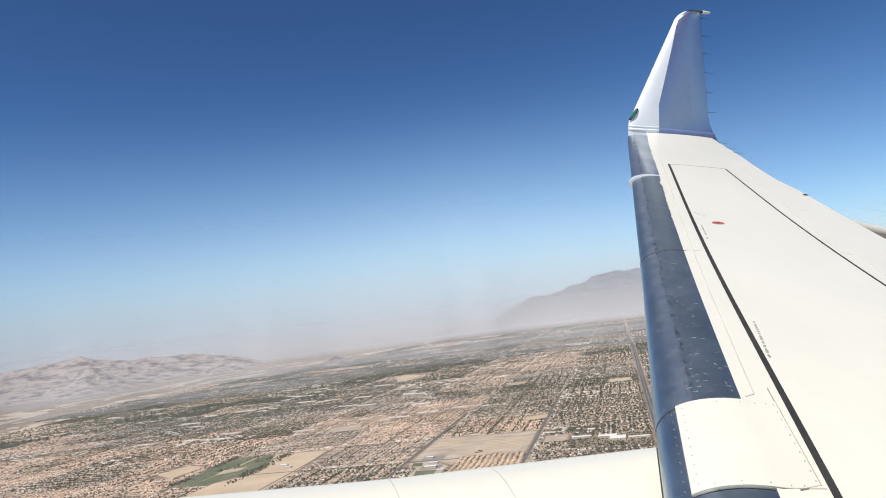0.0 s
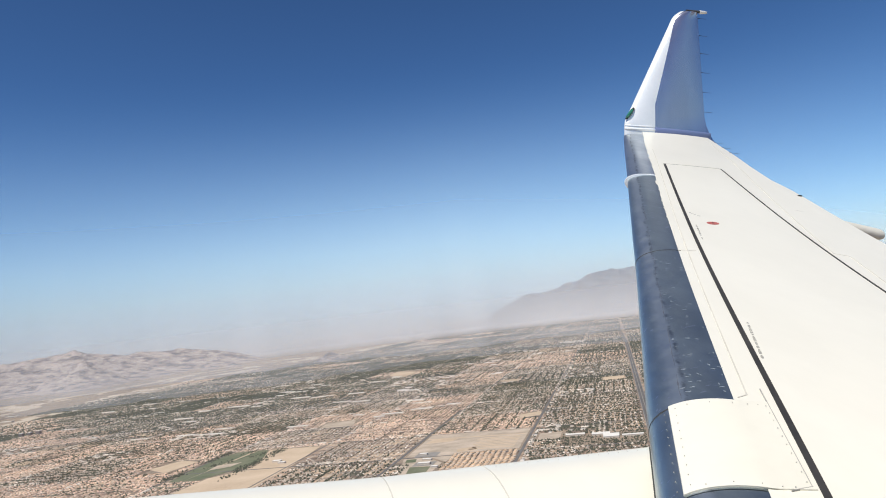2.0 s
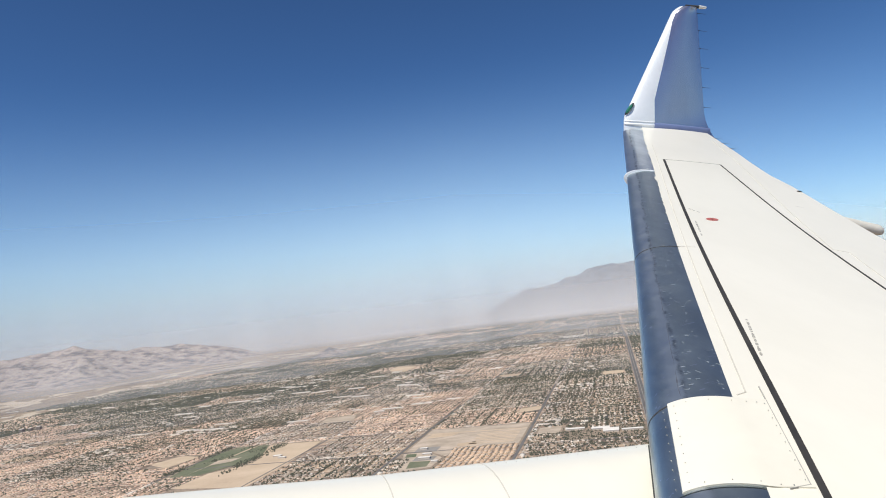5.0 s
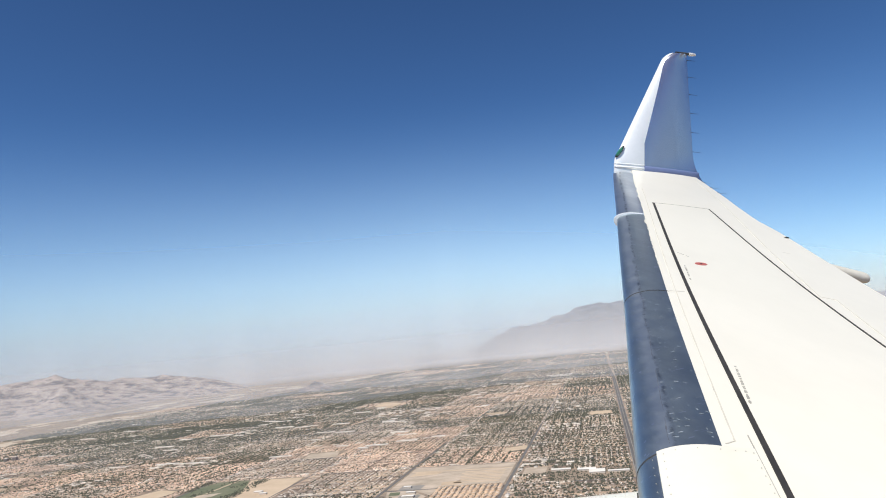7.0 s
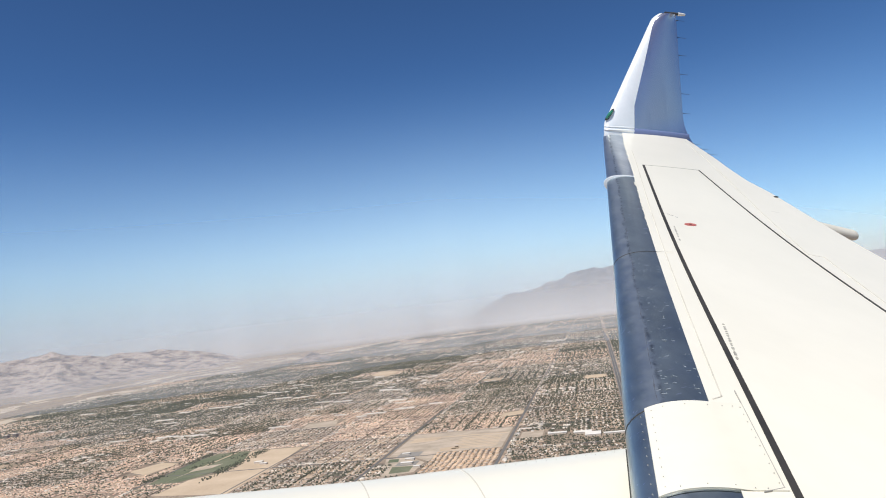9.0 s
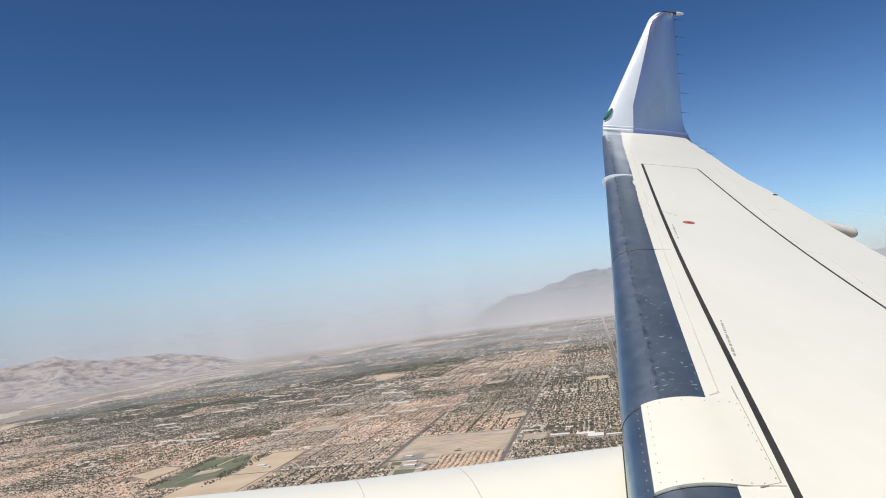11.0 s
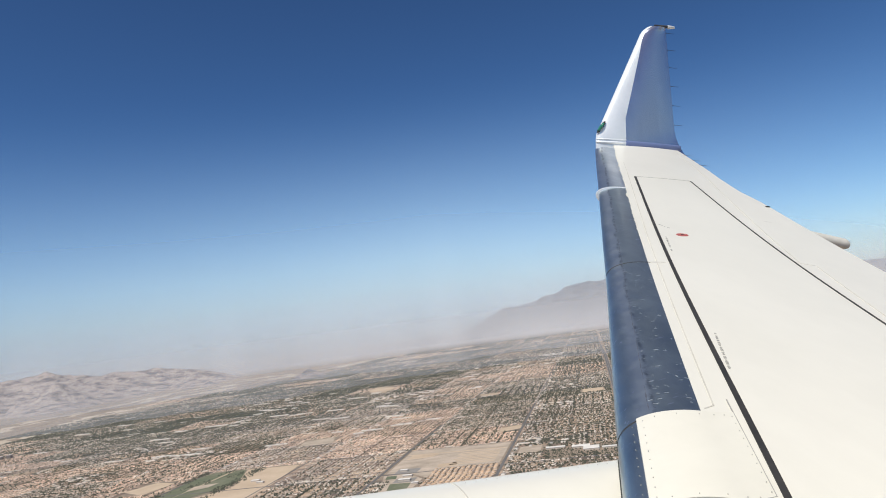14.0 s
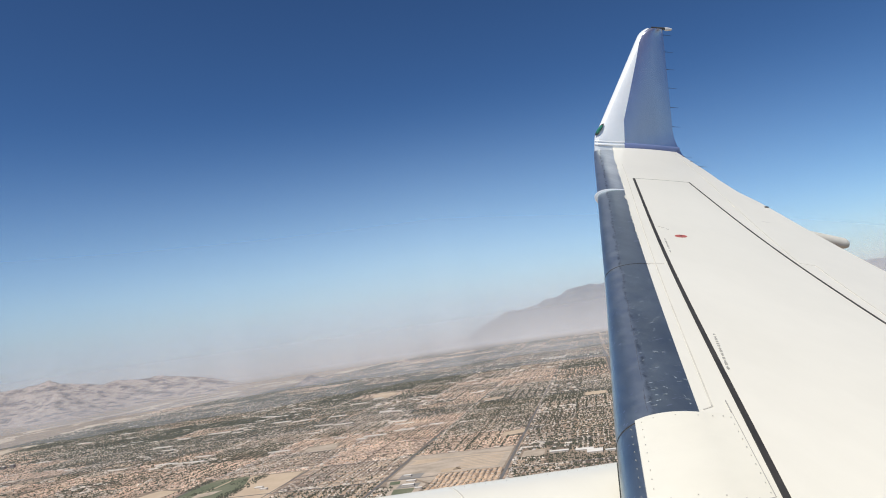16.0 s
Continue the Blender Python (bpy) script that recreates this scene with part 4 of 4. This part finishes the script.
def tree_clumps(name, label, p, material):
    """Uneven low crowns, one small faceted clump a tree."""
    x, y, z = frame_of(p)
    m = len(p)
    co = np.zeros((m, 5, 3))
    turn = rnd.uniform(0, 6.28, m)
    for k in range(4):
        a = turn + k * math.pi / 2
        r = p[:, 2] * rnd.uniform(0.55, 1.0, m)
        co[:, k] = np.stack([x + r * np.cos(a), y + r * np.sin(a), z + p[:, 4] * rnd.uniform(-0.1, 0.45, m)], -1)
    co[:, 4] = np.stack([x, y, z + p[:, 4] * rnd.uniform(0.9, 1.3, m)], -1)
    base = (np.arange(m) * 5)[:, None]
    tris = np.concatenate([base + np.array(t) for t in ((0, 1, 4), (1, 2, 4), (2, 3, 4), (3, 0, 4))])
    me = arrays_mesh(name, co.reshape(-1, 3), np.zeros((0, 4), int), tris)
    return tagged(part(name, me, material, None), label, "trees", kind="stuff")


def lots(name, label, p, material, top=0.08):
    """Paved and gravelled ground of every block: a thin slab each, cut in strips."""
    x, y, z = frame_of(p)
    m = len(p)
    co = np.zeros((m, 8, 3))
    for k, (a, b) in enumerate(((-1, -1), (1, -1), (1, 1), (-1, 1))):
        for lev in range(2):
            co[:, lev * 4 + k] = np.stack([x + U.x * a * p[:, 2] / 2 + V.x * b * p[:, 3] / 2, y + U.y * a * p[:, 2] / 2 + V.y * b * p[:, 3] / 2, z - 0.4 + lev * (0.4 + top)], -1)
    base = (np.arange(m) * 8)[:, None]
    q = np.concatenate([base + np.array(f) for f in ((0, 1, 5, 4), (1, 2, 6, 5), (2, 3, 7, 6), (3, 0, 4, 7), (4, 5, 6, 7))])[:, ::-1]
    return tagged(part(name, arrays_mesh(name, co.reshape(-1, 3), q), material, None), label, "lots", kind="stuff")


town_lots = roof_material("town_ground", ((0, (0.333, 0.259, 0.201)), (0.25, (0.414, 0.322, 0.247)), (0.5, (0.253, 0.201, 0.161)), (0.7, (0.471, 0.374, 0.287)), (0.88, (0.172, 0.161, 0.127))), (0.402, 0.305, 0.236))
bare_ground = roof_material("bare_town_ground", ((0, (0.47, 0.375, 0.29)), (0.3, (0.41, 0.325, 0.25)), (0.6, (0.54, 0.445, 0.35)), (0.85, (0.36, 0.29, 0.225))), (0.47, 0.375, 0.29))
lots("lots", "dusty gravel lots and paving under the town", clear_of(np.concatenate(plots["lot"]), taken[:13]), town_lots)
lots("bare_lots", "bare tan graded lots among the houses", clear_of(np.concatenate(plots["bare"])), bare_ground, 0.14)
houses("houses", "rows of small tan tile-roofed houses", clear_of(np.concatenate(plots["tan"])), [tan_roofs, stucco])
houses("houses", "rows of large orange tile-roofed apartment houses", tract, [orange_roofs, stucco])
tree_clumps("trees", "dark trees round the white-roofed sheds", clear_of(yard_trees, [(596, 605, -51, -14), (579, 594, -22, -7), (580, 587, -7, 11)]), leaf)
tree_clumps("trees", "small trees between the apartment houses", tract_trees, leaf)
houses("houses", "mixed grey and brown roofed houses", clear_of(np.concatenate(plots["grey"])), [grey_roofs, stucco])
houses("commercial_buildings", "flat pale roofed shops and offices", clear_of(np.concatenate(plots["big"])), [shop_roofs, stucco], True)
tree_clumps("trees", "small dusty green trees among the houses", clear_of(np.concatenate(plots["tree"])), leaf)
tree_clumps("trees", "dark trees standing in the park", np.concatenate(park_trees), leaf)


# large white warehouses, each a thing
def warehouse(u, v, lu, lv, h):
    house = tagged(new("warehouse"), "long low warehouse with a white flat roof", "warehouse", "warehouses across the town")
    x, y = town(u, v)
    house.location = (x, y, float(rise(x, y)))
    house.rotation_euler = (0, 0, -TOWN)
    for name, material, grow, z0, z1 in (("wall", stucco, 0.0, -0.2, h), ("roof", white_roof, 0.25, h, h + 0.22)):
        b = bmesh.new()
        bmesh.ops.create_cube(b, size=1, matrix=Matrix.Translation((0, 0, (z0 + z1) / 2)) @ Matrix.Diagonal((lv + grow, lu + grow, z1 - z0, 1)))
        bmesh.ops.bevel(b, geom=b.edges[:], offset=0.06, segments=1, affect="EDGES")
        part(name, b, material, house)


pick = random.Random(12)
for u, v, lu, lv in ((600, -42, 5, 15), (596, -22, 7, 14), (586, -14, 12, 12), (583, 2, 4, 16), (1082, -489, 7, 30), (812, -258, 5, 26), (830, -228, 5, 24), (1184, -191, 8, 11), (1813, -106, 14, 60), (1770, -100, 12, 44), (850, -195, 5, 16), (1036, -570, 6, 36), (566, -158, 3, 6), (545, -150, 3, 7), (532, -149, 4, 9), (518, -138, 2.5, 5), (582, -290, 4, 7), (574, -282, 3, 6)):
    warehouse(u, v, lu, lv, 1.3)
for _ in range(150):
    u, a = pick.uniform(760, 2000), radians(pick.uniform(-34, 20))
    v = u * math.tan(a - TOWN)
    if u < 1500 and -185 < v < 25 or math.hypot(u, v) > 1500 - 45 * min(0, math.degrees(a) + 12):
        continue
    warehouse(u, v, pick.uniform(2.2, 7), pick.uniform(8, 30), 1.3)


# pale dry washes between the town and the ranges
def wash(label, places, width, seed):
    """Braided strands of sand through places given as degrees of bearing and metres."""
    b = bmesh.new()
    way = [Vector((r * math.sin(radians(a)), r * math.cos(radians(a)))) for a, r in places]
    count = (len(way) - 1) * 26
    for strand in range(5):
        loops = []
        for i in range(count + 1):
            f = i / count
            k = min(int(f * (len(way) - 1)), len(way) - 2)
            c = way[k].lerp(way[k + 1], f * (len(way) - 1) - k)
            d = (way[k + 1] - way[k]).normalized()
            s = Vector((-d.y, d.x))
            key = seed * 5 + strand * 1.7
            c = c + s * (width * 2.6 * noise.noise(Vector((f * 5, key, 0))) + 22 * noise.noise(Vector((f * 31, key, 0))))
            w = width * max(0.0, 0.9 * noise.noise(Vector((f * 9, key, 4))) + 0.35 * noise.noise(Vector((f * 40, key, 7))) + 0.06)
            if w < 1.0:
                if len(loops) > 1:
                    skin(b, loops)
                loops = []
                continue
            edge = []
            top = 0.3 + 0.07 * strand
            for e, z in ((-w, -1.0), (-w, top), (w, top), (w, -1.0)):
                p = c + s * e
                edge.append(Vector((p.x, p.y, z + float(rise(p.x, p.y)))))
            loops.append(edge)
        if len(loops) > 1:
            skin(b, loops)
    tagged(part("dry_wash", b, dirt_wash, None), label, "dry wash", kind="structure")


dirt_wash = surface("pale_wash_sand", (0.42, 0.35, 0.27), (0.58, 0.50, 0.41), 0.01, rough=0.95, fine=0.1)
wash("pale sandy wash along the edge of town", ((-36, 1380), (-32, 1540), (-28, 1780), (-24, 2010), (-20, 2230), (-15, 2420), (-11, 2500)), 70, 1)
wash("narrow pale sandy wash below the range", ((-36, 1720), (-30, 1990), (-25, 2250), (-18, 2600), (-13, 2700)), 80, 2)
wash("pale sand flat at the far edge of town", ((-15, 2480), (-10, 2640), (-6, 3000), (-1, 3500)), 60, 3)
wash("pale sand flat below the massif", ((4, 3480), (10, 3380), (18, 3300), (27, 3200)), 40, 4)


# three mid-rise blocks standing together
def office(x, y, w, d, h):
    block = tagged(new("office_block"), "dark mid-rise office block at the edge of town", "office block", "office blocks")
    block.location, block.rotation_euler = (x, y, float(rise(x, y))), (0, 0, -TOWN)
    for name, material, g, z0, z1 in (("wall", dark_wall, 0.0, -0.3, h), ("roof", white_roof, -0.6, h, h + 0.5)):
        b = bmesh.new()
        bmesh.ops.create_cube(b, size=1, matrix=Matrix.Translation((0, 0, (z0 + z1) / 2)) @ Matrix.Diagonal((w + g, d + g, z1 - z0, 1)))
        bmesh.ops.bevel(b, geom=b.edges[:], offset=0.1, segments=1, affect="EDGES")
        part(name, b, material, block)
    for k in range(4):
        b = bmesh.new()
        bmesh.ops.create_cube(b, size=1, matrix=Matrix.Translation((0, -d / 2, h * (k + 0.7) / 4.6)) @ Matrix.Diagonal((w * 0.9, 0.3, h * 0.09, 1)))
        part("window_band", b, asphalt, block)


dark_wall = surface("brown_office_wall", (0.24, 0.20, 0.18), (0.32, 0.28, 0.25), 0.08, rough=0.8)
for x, y, w, d, h in ((-655, 1052, 6, 5, 4.6), (-645, 1057, 5, 5, 4.2), (-635, 1061, 6.5, 5, 5)):
    office(x, y, w, d, h)

# dust haze over the valley: thin wavering veils that scatter the daylight
def veil_material(strength, tone, tint, power, right_dim):
    m = bpy.data.materials.new("dust_haze")
    m.use_nodes = True
    t = m.node_tree
    t.nodes.remove(t.nodes["Principled BSDF"])
    d, c = (t.nodes.new(k) for k in ("ShaderNodeBsdfDiffuse", "ShaderNodeBsdfTransparent"))
    d.inputs["Color"].default_value = (*(tone * c for c in tint), 1)
    sep, xyz = t.nodes.new("ShaderNodeSeparateXYZ"), t.nodes.new("ShaderNodeTexCoord")
    t.links.new(xyz.outputs["Generated"], sep.inputs[0])
    thin = add(t, "ShaderNodeMath")
    thin.operation = "SUBTRACT"
    thin.inputs[0].default_value = 1.0
    t.links.new(sep.outputs[2], thin.inputs[1])
    fall = add(t, "ShaderNodeMath")
    fall.operation = "POWER"
    fall.inputs[1].default_value = power
    t.links.new(thin.outputs[0], fall.inputs[0])
    # strength fades to the right to imitate the darker sky away from the sun
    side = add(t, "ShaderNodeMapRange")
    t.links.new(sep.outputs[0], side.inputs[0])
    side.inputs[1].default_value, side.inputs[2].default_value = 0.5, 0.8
    side.inputs[3].default_value, side.inputs[4].default_value = strength, strength * right_dim
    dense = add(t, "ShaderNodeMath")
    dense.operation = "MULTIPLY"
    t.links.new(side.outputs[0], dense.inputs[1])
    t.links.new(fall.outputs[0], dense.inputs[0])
    out = t.nodes.new("ShaderNodeMixShader")
    t.links.new(dense.outputs[0], out.inputs[0])
    t.links.new(c.outputs[0], out.inputs[1])
    t.links.new(d.outputs[0], out.inputs[2])
    t.links.new(out.outputs[0], t.nodes["Material Output"].inputs[0])
    return m


for k, (r, back, strength, high, tone, tint, power) in enumerate((
        (1000, 1.0, 0.10, 350, 0.33, (1.03, 1.0, 1.0), 4.0),
        (1600, 1.0, 0.30, 400, 0.36, (1.0, 1.0, 1.03), 4.0),
        (2100, 1.0, 0.37, 750, 0.405, (1.03, 1.0, 1.02), 4.0),
        (3100, 1.0, 0.48, 800, 0.385, (1.03, 1.0, 1.02), 4.0),
        (3440, 0.8, 1.1, 430, 0.335, (0.99, 1.0, 1.04), 2.4),
        # these two paint the low sky's glow behind the ranges: pale, then cyan above
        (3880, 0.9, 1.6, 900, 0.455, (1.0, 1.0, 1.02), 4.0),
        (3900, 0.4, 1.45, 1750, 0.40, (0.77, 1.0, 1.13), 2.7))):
    # colour is divided by the sun's angle, so each veil keeps its set brightness
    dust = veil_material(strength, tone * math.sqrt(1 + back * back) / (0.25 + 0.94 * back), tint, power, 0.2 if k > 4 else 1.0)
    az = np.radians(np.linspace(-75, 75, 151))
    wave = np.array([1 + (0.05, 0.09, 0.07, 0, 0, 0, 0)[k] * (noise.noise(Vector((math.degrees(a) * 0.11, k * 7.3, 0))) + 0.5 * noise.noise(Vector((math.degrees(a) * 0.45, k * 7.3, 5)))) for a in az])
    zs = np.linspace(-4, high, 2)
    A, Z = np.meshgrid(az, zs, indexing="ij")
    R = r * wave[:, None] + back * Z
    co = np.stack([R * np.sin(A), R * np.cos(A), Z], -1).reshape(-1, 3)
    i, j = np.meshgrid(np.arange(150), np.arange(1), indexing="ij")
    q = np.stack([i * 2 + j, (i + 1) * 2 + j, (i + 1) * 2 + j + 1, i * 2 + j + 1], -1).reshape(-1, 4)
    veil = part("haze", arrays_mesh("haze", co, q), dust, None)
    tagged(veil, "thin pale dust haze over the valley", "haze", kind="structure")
